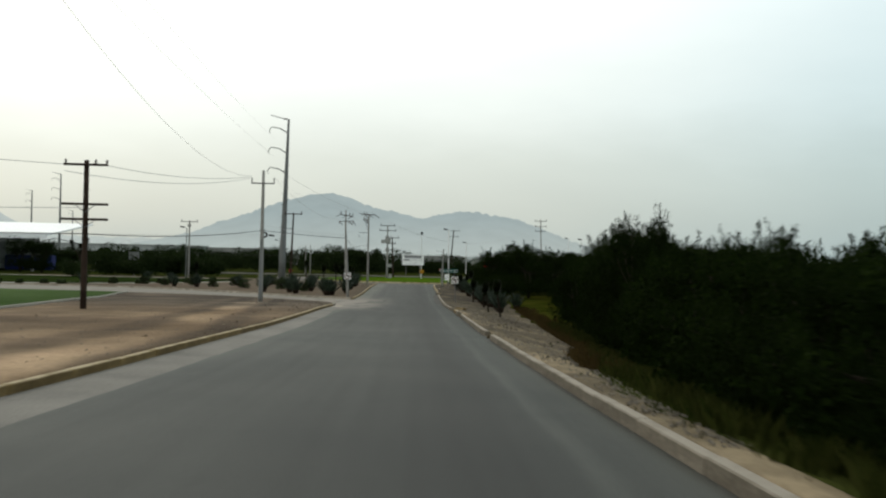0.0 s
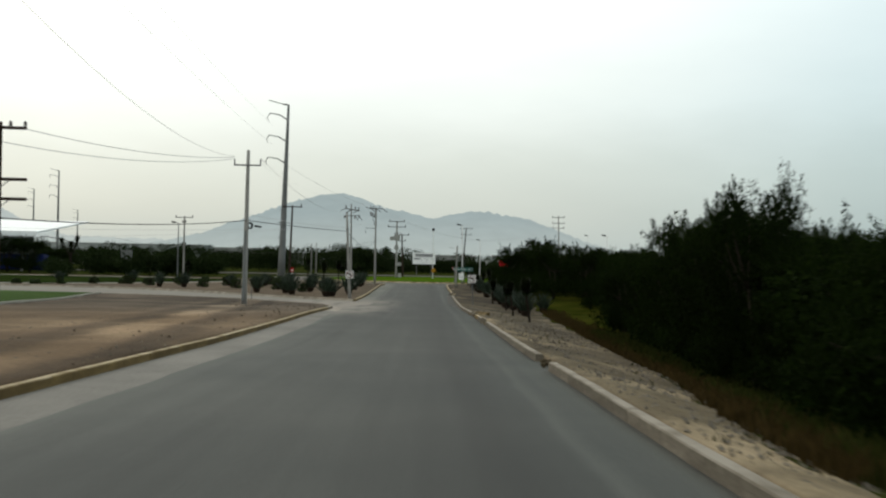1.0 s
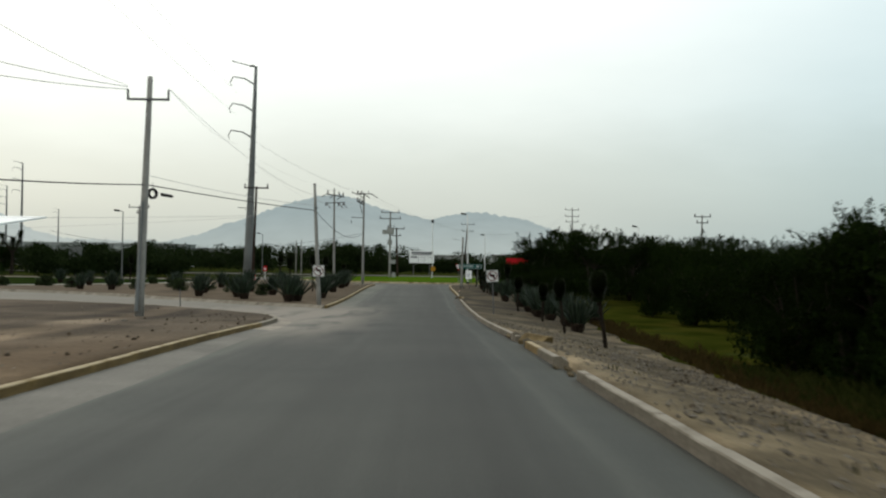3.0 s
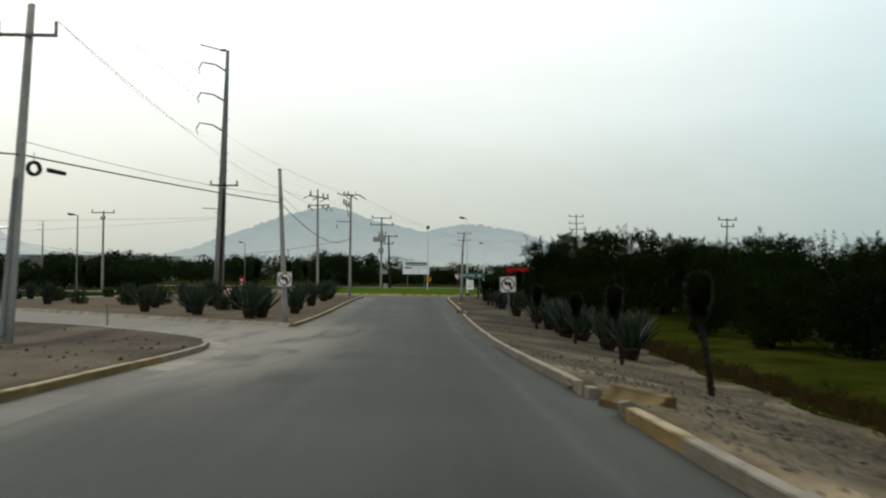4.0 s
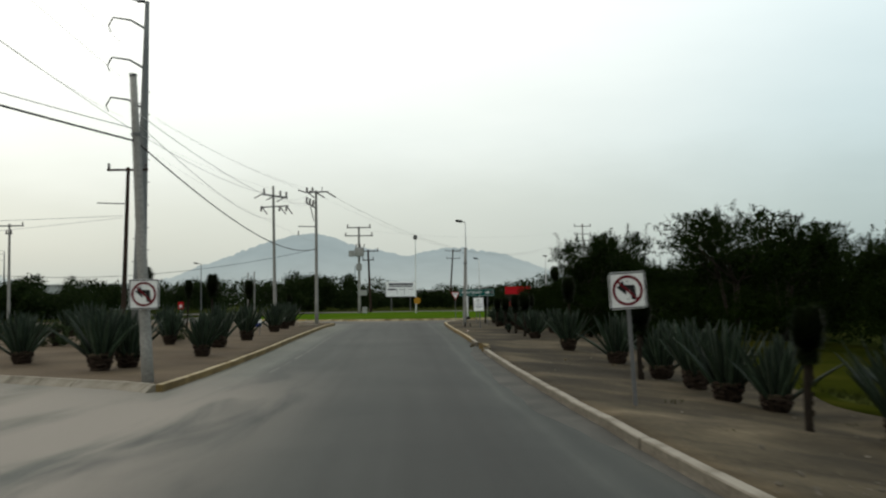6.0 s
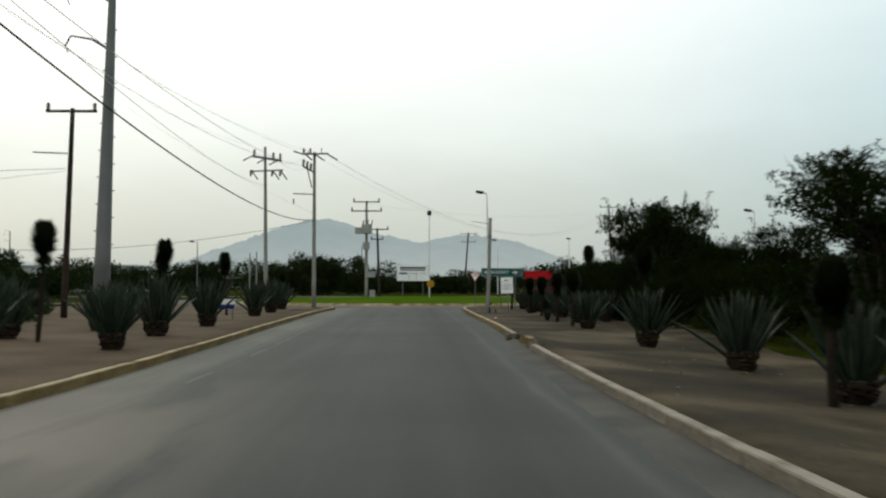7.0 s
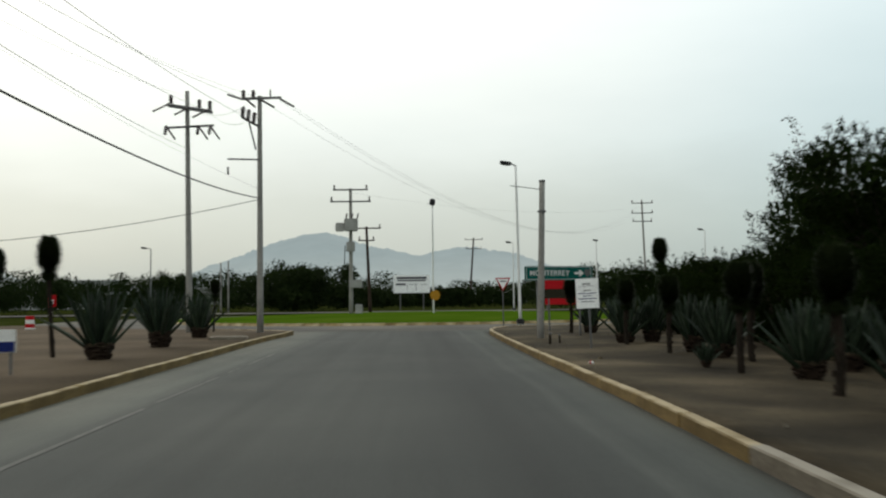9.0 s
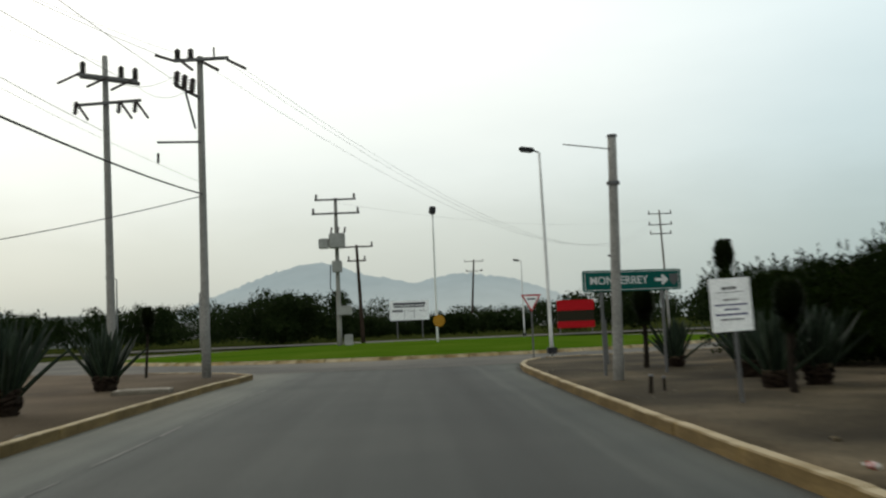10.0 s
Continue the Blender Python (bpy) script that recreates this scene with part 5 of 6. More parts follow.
def tree(seed, h, spread, low, leaves, size, label, sprays=14, name="mesquite_tree", mat=None):
    """A many-stemmed thorn tree: stems, limbs and a ragged leafy crown. """
    rng = np.random.default_rng(seed)
    o = thing(name, Matrix(), label, "tree", group="thicket trees")
    bm = bmesh.new()
    tips = []
    stems = int(rng.integers(2, 4))
    for s in range(stems):
        a = 2 * math.pi * (s + rng.uniform(0, 0.6)) / stems
        mid = Vector((math.cos(a) * spread * 0.18, math.sin(a) * spread * 0.18, h * rng.uniform(0.3, 0.4)))
        tube(bm, (0.05 * math.cos(a), 0.05 * math.sin(a), -0.1), mid, 0.09, 0.06, 7, 2, 0.05)
        for k in range(4):
            b = a + rng.uniform(-1.1, 1.1)
            e = Vector((math.cos(b) * spread * rng.uniform(0.3, 0.7), math.sin(b) * spread * rng.uniform(0.3, 0.7), h * rng.uniform(max(low, 0.4), 0.74)))
            tube(bm, mid, e, 0.05, 0.015, 6, 3, rng.uniform(-0.15, 0.15))
            tips.append(e)
    part("trunk", bm, BARK, o, smooth=True)
    # lobes of the crown under a dome, hung on the limbs
    centres, radii = [], []
    for e in tips:
        c = np.array(e) * (1.0, 1.0, 1.2) + rng.normal(0, 0.06 * spread, 3)
        q = rng.uniform(0.22, 0.38) * spread
        rr = math.hypot(c[0], c[1]) / spread
        top = h * (1.0 - 0.38 * rr * rr) - 0.16 * h
        c[2] = np.clip(c[2], low * h + q * 0.5, top - q * 0.5)
        centres.append(c)
        radii.append((q, q, q * rng.uniform(0.65, 0.9)))
    for k in range(int(14 * (1 - low) + 3)):
        a, rr = rng.uniform(0, 2 * math.pi), spread * rng.uniform(0.1, 0.85)
        q = rng.uniform(0.24, 0.38) * spread
        centres.append(np.array((math.cos(a) * rr, math.sin(a) * rr, rng.uniform(low * h + q * 0.35, max(low * h + q * 0.4, h * (0.22 if k % 2 else 0.55))))))
        radii.append((q, q, q * 0.85))
    C, R = np.array(centres), np.array(radii)
    v0, f0 = leaf_cloud(rng, C, R * 0.78, leaves // 2, size * 1.5, size * 0.8)
    # feathery twigs growing out of the lobes
    twigs = leaves // 36 + sprays
    pick = rng.choice(len(C), twigs, p=(R[:, 0] ** 2) / (R[:, 0] ** 2).sum())
    d = rng.normal(size=(twigs, 3))
    d[:, 2] = np.abs(d[:, 2]) * 0.9 - 0.25
    d /= np.linalg.norm(d, axis=1)[:, None]
    root = C[pick] + d * R[pick] * 0.72
    way = d + rng.normal(0, 0.35, (twigs, 3)) + (0, 0, 0.45)
    way /= np.linalg.norm(way, axis=1)[:, None]
    run_l = spread * rng.uniform(0.12, 0.30, twigs)
    run_l[:sprays] *= rng.uniform(1.4, 2.3, sprays)
    f = rng.uniform(0, 1, (twigs, 60))
    fan = 0.17 * spread * 0.5 * (1 - 0.75 * f)[..., None] * rng.normal(0, 0.6, (twigs, 60, 3))
    at = (root[:, None] + way[:, None] * (run_l[:, None] * f)[..., None] + fan).reshape(-1, 3)
    u = np.repeat(way, 60, 0) * 0.8 + rng.normal(0, 0.7, (len(at), 3))
    u /= np.linalg.norm(u, axis=1)[:, None]
    w = np.cross(u, rng.normal(size=(len(at), 3)))
    w /= np.linalg.norm(w, axis=1)[:, None]
    k = size * rng.uniform(0.5, 1.1, (len(at), 1))
    u, w = u * k * 0.5, w * k * 0.2
    v1 = np.stack([at - u - w, at - u + w, at + u], 1).reshape(-1, 3)
    f1 = np.arange(len(v1)).reshape(-1, 3)
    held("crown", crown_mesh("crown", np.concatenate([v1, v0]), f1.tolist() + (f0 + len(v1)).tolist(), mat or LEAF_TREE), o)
    return o


def plant(proto, places, sink=0.0, lift=0.12):
    """The first place takes the thing itself, the rest are copies."""
    for k, (x, y, turn, s, *more) in enumerate(places):
        sz = more[0] if more else s
        m = pose(x, y, gz(x, y) + lift - sink, 0, 0, turn)
        if k == 0:
            proto.matrix_basis = m
            proto.scale = (s, s, sz)
        else:
            c = copy_thing(proto, m)
            c.scale = (s, s, sz)


rngp = random.Random(11)
sway = lin([(0, 0), (20, -0.05), (42, -0.3), (55, -0.3), (66, -0.45), (73, -0.65), (85, -0.65), (95, -0.5), (105, -0.5), (125, -0.3), (140, 0)])


def low_sign():
    o = thing("low_sign", pose(-7.8, 110.7, top_of(-7, 111) + 0.18, 0, 0, 6), "low white and blue sign board on two short legs", "sign")
    part("panel", boxed((0, 0, 0.42), (0.78, 0.04, 0.4), None, 0.008), WHITE_PAINT, o)
    part("band", boxed((0, -0.024, 0.32), (0.76, 0.006, 0.18)), BLUE_PAINT, o, "dark blue printed band")
    for xx in (-0.3, 0.3):
        part("leg", boxed((xx, 0.03, 0.05), (0.04, 0.04, 0.66)), GREY_METAL, o)


low_sign()


def roadworks(x, y):
    o = thing("stop_board", pose(x, y, zr(y)), "small red board with white panel on a stand", "road sign")
    part("board", boxed((0, 0, 1.55), (0.42, 0.04, 0.6), None, 0.01), RED_PAINT, o)
    part("panel", boxed((0, -0.024, 1.5), (0.2, 0.006, 0.22)), WHITE_PAINT, o)
    part("stand", boxed((0, 0.02, 0.6), (0.06, 0.05, 1.4)), WHITE_PAINT, o)
    d = thing("traffic_drum", pose(x - 1.4, y + 0.8, zr(y)), "orange and white striped traffic drum", "barrier")
    for k in range(4):
        part("stripe", tube(bmesh.new(), (0, 0, 0.2 * k), (0, 0, 0.2 * k + 0.2), 0.24 - 0.012 * k, 0.235 - 0.012 * k, 14), RED_PAINT if k % 2 else WHITE_PAINT, d)


roadworks(-18.6, 142.2)


small_post(-13.3, 83.1, 0.75, "thin grey marker post at the side road corner", GREY_METAL, 0.035)
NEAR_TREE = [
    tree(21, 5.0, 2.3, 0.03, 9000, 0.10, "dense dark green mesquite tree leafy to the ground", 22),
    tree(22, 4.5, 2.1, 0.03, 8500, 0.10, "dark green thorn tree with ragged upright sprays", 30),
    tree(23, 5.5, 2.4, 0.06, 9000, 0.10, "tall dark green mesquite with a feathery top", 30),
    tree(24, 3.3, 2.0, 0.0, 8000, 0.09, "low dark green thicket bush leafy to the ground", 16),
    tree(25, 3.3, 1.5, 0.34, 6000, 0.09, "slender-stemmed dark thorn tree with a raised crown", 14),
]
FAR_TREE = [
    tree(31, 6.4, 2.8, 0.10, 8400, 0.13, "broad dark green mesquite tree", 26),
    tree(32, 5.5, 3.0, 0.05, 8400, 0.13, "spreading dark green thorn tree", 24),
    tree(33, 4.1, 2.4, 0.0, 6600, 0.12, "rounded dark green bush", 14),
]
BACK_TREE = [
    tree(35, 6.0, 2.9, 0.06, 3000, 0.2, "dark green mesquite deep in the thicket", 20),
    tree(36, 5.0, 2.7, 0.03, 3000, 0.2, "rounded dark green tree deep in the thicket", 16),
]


def thicket():
    near = [[], [], [], [], []]
    far, back = [[], [], []], [[], []]
    add = lambda k, x, y, s=1.0, sz=None: near[k].append((x + sway(y) + (1.1 if 38 < y < 58 and x < 10.5 else 0.25 if y > 20 else -0.3), y, rngp.uniform(0, 360), s, sz or s))
    # front row along the verge, then rows behind
    for k, x, y, w in ((3, 4.7, 6.8, 0.55), (3, 5.0, 10.6, 0.6), (3, 5.0, 5.0, 0.62), (3, 5.0, 9.0, 0.65), (3, 5.4, 12.5, 0.72), (3, 5.9, 16.0, 0.8), (1, 6.5, 19.5, 0.66), (3, 6.3, 23.0, 0.85), (3, 7.8, 27.5, 0.92), (1, 8.0, 30.0, 0.72), (0, 8.6, 34.9, 0.88), (1, 8.5, 37.0, 0.84), (0, 8.8, 29.5, 0.66), (1, 8.6, 41.6, 0.92), (3, 8.4, 30.5, 0.9), (3, 9.0, 36.5, 0.95), (1, 8.7, 40.0, 0.95), (3, 8.8, 43.0, 0.9), (0, 9.9, 45.8, 0.98), (1, 9.8, 53, 0.9), (3, 9.0, 48.2, 1.12), (3, 9.5, 44.2, 1.25), (0, 11.4, 47.5, 0.85), (3, 10.8, 49.5, 1.15), (3, 8.9, 56.5, 0.95), (3, 9.4, 50.0, 0.8), (1, 8.4, 11, 0.62), (0, 8.8, 16, 0.56), (1, 9.6, 22, 0.66), (0, 10.2, 28, 0.66), (1, 11.0, 34, 0.88), (0, 12, 40, 0.85), (1, 12.5, 44, 0.95), (1, 8.0, 5, 0.72), (0, 8.5, 0, 0.7), (2, 13, 52, 0.86), (3, 10.8, 55, 0.9), (0, 14, 20, 0.68), (1, 15, 30, 0.95), (0, 17, 45, 0.9), (1, 15.5, 57, 0.95), (0, 18.5, 53, 0.96), (2, 20, 38, 0.8), (0, 13, 11, 0.7)):
        add(k, x, y, w)
    add(2, 7.65, 32.4, 0.6, 0.95)
    add(1, 6.5, 16.6, 0.52, 0.7)
    add(1, 8.8, 45.7, 0.95, 1.12)
    add(0, 8.7, 39.6, 0.9, 0.98)
    add(3, 8.4, 45.0, 0.95)
    add(0, 10.0, 43.2, 0.95, 1.02)
    add(2, 9.9, 48.5, 0.7, 0.8)
    # slender stems standing in the grass band
    for x, y, w in ((9.57, 40.0, 1.4), (9.27, 38.2, 1.2), (10.47, 43.73, 1.5), (10.49, 46.2, 1.35), (10.3, 54.2, 1.25), (11.52, 50.24, 1.5), (8.66, 36.41, 1.25), (7.6, 27.5, 1.1), (9.0, 32.97, 1.35), (12.14, 60.03, 1.4), (9.6, 43.0, 1.4)):
        near[4].append((x, y, rngp.uniform(0, 360), w, w))
    addf = lambda k, x, y, s=1.0, sz=None: far[k].append((x + sway(y), y, rngp.uniform(0, 360), s, sz or s))
    for k, x, y, s in ((1, 17, 66, 0.75), (2, 13.6, 85.5, 0.5), (2, 14.2, 79, 0.75), (2, 16.0, 75, 0.85), (2, 15.8, 92, 0.8), (2, 16.4, 63.5, 0.8), (1, -64.5, 166, 1.2), (0, -69.0, 168, 1.15), (1, -61.2, 169, 0.8), (1, 17, 78, 0.8), (1, 16.5, 88, 0.85), (0, 12.2, 97.5, 0.98), (0, 15.5, 101, 0.95), (1, 13.5, 106, 0.5), (2, 11.0, 115.5, 0.85), (1, 14.2, 112, 0.5), (2, 12.5, 121, 0.9), (1, 15.5, 124, 0.85), (0, 18, 118, 0.85), (2, 14, 129, 0.95), (1, 18, 131, 0.9), (0, 22, 134, 0.8), (2, 20, 139, 0.95), (1, 26, 141, 0.9), (2, 9.6, 128, 0.55), (2, 10.4, 104, 0.6), (0, 14.0, 116.5, 0.5), (1, 12.2, 119.0, 0.9), (2, 10.6, 127.2, 0.78), (2, 9.2, 120.5, 0.7), (2, 9.0, 113.0, 0.7), (2, 8.7, 106.5, 0.55), (2, 8.9, 116.5, 0.65), (2, 8.3, 110.8, 0.5), (2, 9.6, 100.5, 0.6), (2, 9.6, 131.0, 0.76), (2, 10.9, 133.5, 0.8), (2, 12.6, 135.0, 0.85), (2, 8.8, 125.5, 0.6)):
        addf(k, x, y, s)
    addf(0, 13.5, 123.5, 0.96, 1.17)
    addf(0, 10.2, 113.8, 0.86, 0.95)
    for k, x, y, w in ((1, 18.5, 63, 0.92), (0, 20, 70, 0.9), (1, 19.5, 75, 0.85), (1, 21, 82, 0.85), (0, 18.8, 92, 0.9), (1, 18.5, 97, 0.9), (1, 16.6, 104, 0.95), (0, 19.5, 108, 0.9), (1, 22, 114, 0.9), (1, 11.8, 129.8, 0.62), (2, 10.4, 124.8, 0.72), (2, 13.8, 126, 0.85), (1, 15.8, 131.5, 0.85), (1, 9.4, 109.5, 0.55), (2, 16.2, 84, 0.85), (2, 17.3, 70.5, 0.9)):
        addf(k, x, y, w)
    for i in range(52):
        y = rngp.uniform(56, 150)
        k = rngp.uniform(0.75, 0.98)
        back[rngp.choice((0, 1))].append((22 + rngp.uniform(0, 22) + max(0, (y - 120) * 0.2), y, rngp.uniform(0, 360), k, k))
    # trees on the low ground reach up as far as their neighbours
    for protos, rows, tall in ((NEAR_TREE, near, (5.0, 4.5, 5.5, 3.3, 3.3)), (FAR_TREE, far, (6.4, 5.5, 4.1)), (BACK_TREE, back, (6.0, 5.0))):
        for k, (p, r) in enumerate(zip(protos, rows)):
            deep = 0 if protos is NEAR_TREE and k == 4 else 1
            plant(p, [(x, y, a, w, h + deep * (zr(y) - gz(x, y)) / tall[k]) for x, y, a, w, h in r])


thicket()


def far_woods(name, spots, label, seed, size=0.42, per=800, mat=None):
    """A belt of distant bushes and trees, joined, each with its own crown outline."""
    rng = np.random.default_rng(seed)
    vs, fs, n = [], [], 0
    for x, y, w, h in spots:
        k = int(rng.integers(5, 9))
        cs = [(x + rng.uniform(-w, w) * 0.6, y + rng.uniform(-w, w) * 0.6, h * rng.uniform(0.25, 0.8)) for _ in range(k)]
        rs = [(w * rng.uniform(0.3, 0.55), w * rng.uniform(0.3, 0.55), h * rng.uniform(0.18, 0.32)) for _ in range(k)]
        cs.append((x, y, h * 0.3))
        rs.append((w * 0.9, w * 0.9, h * 0.32))
        v, f = leaf_cloud(rng, cs, rs, per, size, size * 0.5)
        w2, g2 = leaf_cloud(rng, cs, [tuple(q * 0.8 for q in r) for r in rs], per // 2, size * 1.9, size * 1.2)
        v, f = np.concatenate([v, w2]), np.concatenate([f, g2 + len(v)])
        v[:, 2] += zr(y)
        vs.append(v)
        fs.append(f + n)
        n += len(v)
    ob = new(name, crown_mesh(name, np.concatenate(vs), np.concatenate(fs), mat or LEAF_FAR))
    return tagged(ob, label, "woods", kind="stuff")


rw = random.Random(5)
belt = [(x + rw.uniform(-3, 3), 218 + rw.uniform(-6, 26), rw.uniform(3.5, 5.5), rw.uniform(4.8, 6.4)) for x in range(-150, 120, 3)]
belt = [b for b in belt if not -9 < b[0] < 15]
belt += [(x + rw.uniform(-1, 1), 250 + rw.uniform(-5, 12), rw.uniform(2.4, 3.4), rw.uniform(3.0, 4.0)) for x in np.arange(-12, 18, 1.9)]
belt += [(x, 300 + rw.uniform(-30, 40), rw.uniform(5, 8), rw.uniform(5.5, 8)) for x in range(-260, 260, 7)]
belt += [(rw.gauss(-14, 3.5), 212 + rw.uniform(-3, 6), rw.uniform(3, 4), rw.uniform(5.6, 6.8)) for _ in range(10)]
far_woods("far_woods", belt, "dark belt of trees along the far edge of the plain", 51, 0.26, 1900)
belt = [(x + rw.uniform(-3, 3), 160 + rw.uniform(-4, 12), rw.uniform(2.2, 3.8), rw.uniform(3.0, 4.8)) for x in np.arange(-135, -36, 2.2)]
belt += [(x + rw.uniform(-2, 2), 132 + rw.uniform(-3, 6), rw.uniform(1.8, 2.8), rw.uniform(3.4, 4.6)) for x in range(-78, -44, 5)]
belt = [b for b in belt if not (-73 < b[0] < -51 and b[1] < 176)]
belt += [(-51 + 1.5 * k, 163 + rw.uniform(-4, 5), rw.uniform(2.2, 3.2), rw.uniform(4.2, 5.4)) for k in range(12)]
belt += [(x + rw.uniform(-3, 3), 168 + rw.uniform(-6, 16), rw.uniform(3, 4.5), rw.uniform(3.6, 5.2)) for x in range(32, 120, 5)]
far_woods("roadside_trees", belt, "row of dark trees along the service road", 52, 0.22, 1600)
belt = [(x + rw.uniform(-20, 20), 420 + rw.uniform(-60, 300), rw.uniform(7, 12), rw.uniform(5, 8)) for x in range(-600, 620, 14)]
far_woods("distant_scrub", belt, "hazy dark scrub on the distant plain", 53, 0.8, 300)
edge = lin([(-72, 108), (-60, 106.2), (-45, 104.2), (-38, 106), (-33, 111), (-28.6, 117), (-25, 124)])
belt = [(x + rw.uniform(-0.6, 0.6), edge(x) - 0.6 + rw.uniform(-0.5, 0.5), rw.uniform(0.4, 0.75), rw.uniform(0.6, 1.05)) for x in np.arange(-66, -24, 2.1)]
far_woods("low_hedge", belt, "row of low grey-green shrubs beside the grass", 54, 0.16, 420, LEAF_BUSH)

# ---- agaves ----


def agave_leaf(name, length, width, curl, seed):
    """A thick tapering blade with a channelled face, growing along +x and curling up or down."""
    rows, n = [], 8
    rng = random.Random(seed)
    for k in range(n + 1):
        f = k / n
        w = width * (0.75 + 0.9 * f - 0.55 * f * f) * (1 - f ** 3.2) + 0.004
        x, z = length * f, curl * f * f * length
        t = 0.035 * (1 - f) + 0.006
        wob = rng.uniform(-0.008, 0.008)
        rows.append([(x, -w / 2 + wob, z + 0.22 * w), (x, wob, z), (x, w / 2 + wob, z + 0.22 * w), (x, wob, z - t)])
    verts = [v for r in rows for v in r]
    faces = []
    for i in range(n):
        for j in range(4):
            faces.append((i * 4 + j, i * 4 + (j + 1) % 4, i * 4 + 4 + (j + 1) % 4, i * 4 + 4 + j))
    faces.append((n * 4, n * 4 + 1, n * 4 + 2, n * 4 + 3))
    return mesh_of(name, verts, faces, AGAVE_LEAF, True)


LEAVES = [agave_leaf("leaf", 1.30, 0.15, 0.03, 1), agave_leaf("leaf", 1.28, 0.155, -0.05, 2), agave_leaf("leaf", 1.15, 0.16, -0.2, 3)]


def agave(seed, stump_h, leaves, label, tilt_max=50, droop=3):
    rng = random.Random(seed)
    o = thing("agave", Matrix(), label, "agave", group="agaves")
    bm = bmesh.new()
    tube(bm, (0, 0, -0.05), (0, 0, stump_h * 0.55), 0.19, 0.27, 14, 3)
    tube(bm, (0, 0, stump_h * 0.55), (0, 0, stump_h), 0.27, 0.23, 14, 2)
    for k in range(60):
        a, z = rng.uniform(0, 2 * math.pi), rng.uniform(0.02, stump_h)
        q = 0.19 + 0.08 * min(1, z / (0.5 * stump_h))
        box(bm, (math.cos(a) * q, math.sin(a) * q, z), (0.09, rng.uniform(0.08, 0.13), 0.05), Matrix.Rotation(a, 4, "Z") @ Matrix.Rotation(radians(-40), 4, "Y"))
    part("stump", bm, AGAVE_STUMP, o, "brown trimmed stump")
    bm = bmesh.new()
    for k in range(22):
        a = 2 * math.pi * k / 22 + rng.uniform(-0.1, 0.1)
        box(bm, (math.cos(a) * 0.265, math.sin(a) * 0.265, stump_h - 0.03), (0.05, rng.uniform(0.05, 0.085), rng.uniform(0.05, 0.1)), Matrix.Rotation(a, 4, "Z") @ Matrix.Rotation(radians(20), 4, "Y"))
    part("cut_leaf_ring", bm, CUT_LEAF, o, "pale ring of cut leaf bases")
    for k in range(leaves):
        f = k / (leaves - 1)
        a = k * 137.5 + rng.uniform(-14, 14)
        up = 88 - tilt_max * f ** 0.9 + rng.uniform(-6, 6)
        if k >= leaves - droop:
            up -= rng.uniform(3, 13)
        me = LEAVES[0] if up > 56 else (LEAVES[1] if up > 32 else LEAVES[2])
        s = rng.uniform(0.8, 1.08) * (0.9 + 0.12 * f)
        held("leaf", me, o, pose(0, 0, stump_h - 0.05 - 0.1 * f, 0, 0, a) @ pose(0.05 + 0.14 * f, 0, 0, 0, -up, 0) @ Matrix.Rotation(rng.uniform(-0.4, 0.4), 4, "X") @ Matrix.Scale(s, 4))
    return o


AGAVES = [
    agave(1, 0.42, 46, "large grey-green agave on a brown trimmed stump", 37, 3),
    agave(2, 0.36, 42, "grey-green agave with a full fan of stiff leaves", 38, 3),
    agave(3, 0.34, 38, "blue-green agave with some drooping lower leaves", 40, 4),
]
left_agaves = [(-8.15, 87.9, 1.0), (-7.8, 89.1, 1.0), (-6.75, 93.5, 0.85), (-7.25, 98.8, 1.02), (-7.1, 104.3, 0.95), (-7.35, 115.0, 0.97), (-7.5, 120.6, 1.0), (-7.9, 127.3, 0.97), (-9.7, 101.6, 0.85), (-11.4, 91.2, 0.95), (-14.9, 94.2, 0.9), (-13.2, 103, 1.1), (-10.6, 97.5, 0.9), (-19.6, 107, 0.9), (-23.5, 103.0, 0.9), (-29, 114, 0.85), (-33, 118, 0.85), (-12.3, 93.6, 0.9), (-15.8, 99.5, 0.9), (-17.2, 112, 0.9), (-11.8, 110, 0.95), (-26, 103.5, 0.8), (-37, 107, 0.8)]
right_agaves = [(6.47, 72.04, 1.02), (6.65, 76.34, 1.03), (6.46, 80.6, 0.97), (6.0, 81.9, 1.06), (6.16, 84.44, 1.02), (6.05, 86.9, 1.0), (6.0, 91.6, 1.02), (5.5, 97.1, 0.95), (5.3, 104.3, 0.86), (5.64, 108.16, 0.83), (5.9, 115.0, 0.83), (5.31, 119.33, 0.86), (5.78, 112.77, 0.8), (6.1, 119.6, 0.83), (4.89, 110.89, 0.31), (6.01, 122.54, 0.88), (6.96, 109.64, 0.8), (5.81, 127.05, 0.8), (8.55, 79.68, 0.95)]
rows = [[], [], []]
for k, (x, y, s) in enumerate(left_agaves):
    rows[k % 2].append((x, y, rngp.uniform(0, 360), s * 1.06))
for k, (x, y, s) in enumerate(right_agaves):
    rows[(k * 2 + 1) % 3].append((x, y, rngp.uniform(0, 360), s))
for p, r in zip(AGAVES, rows):
    plant(p, r)

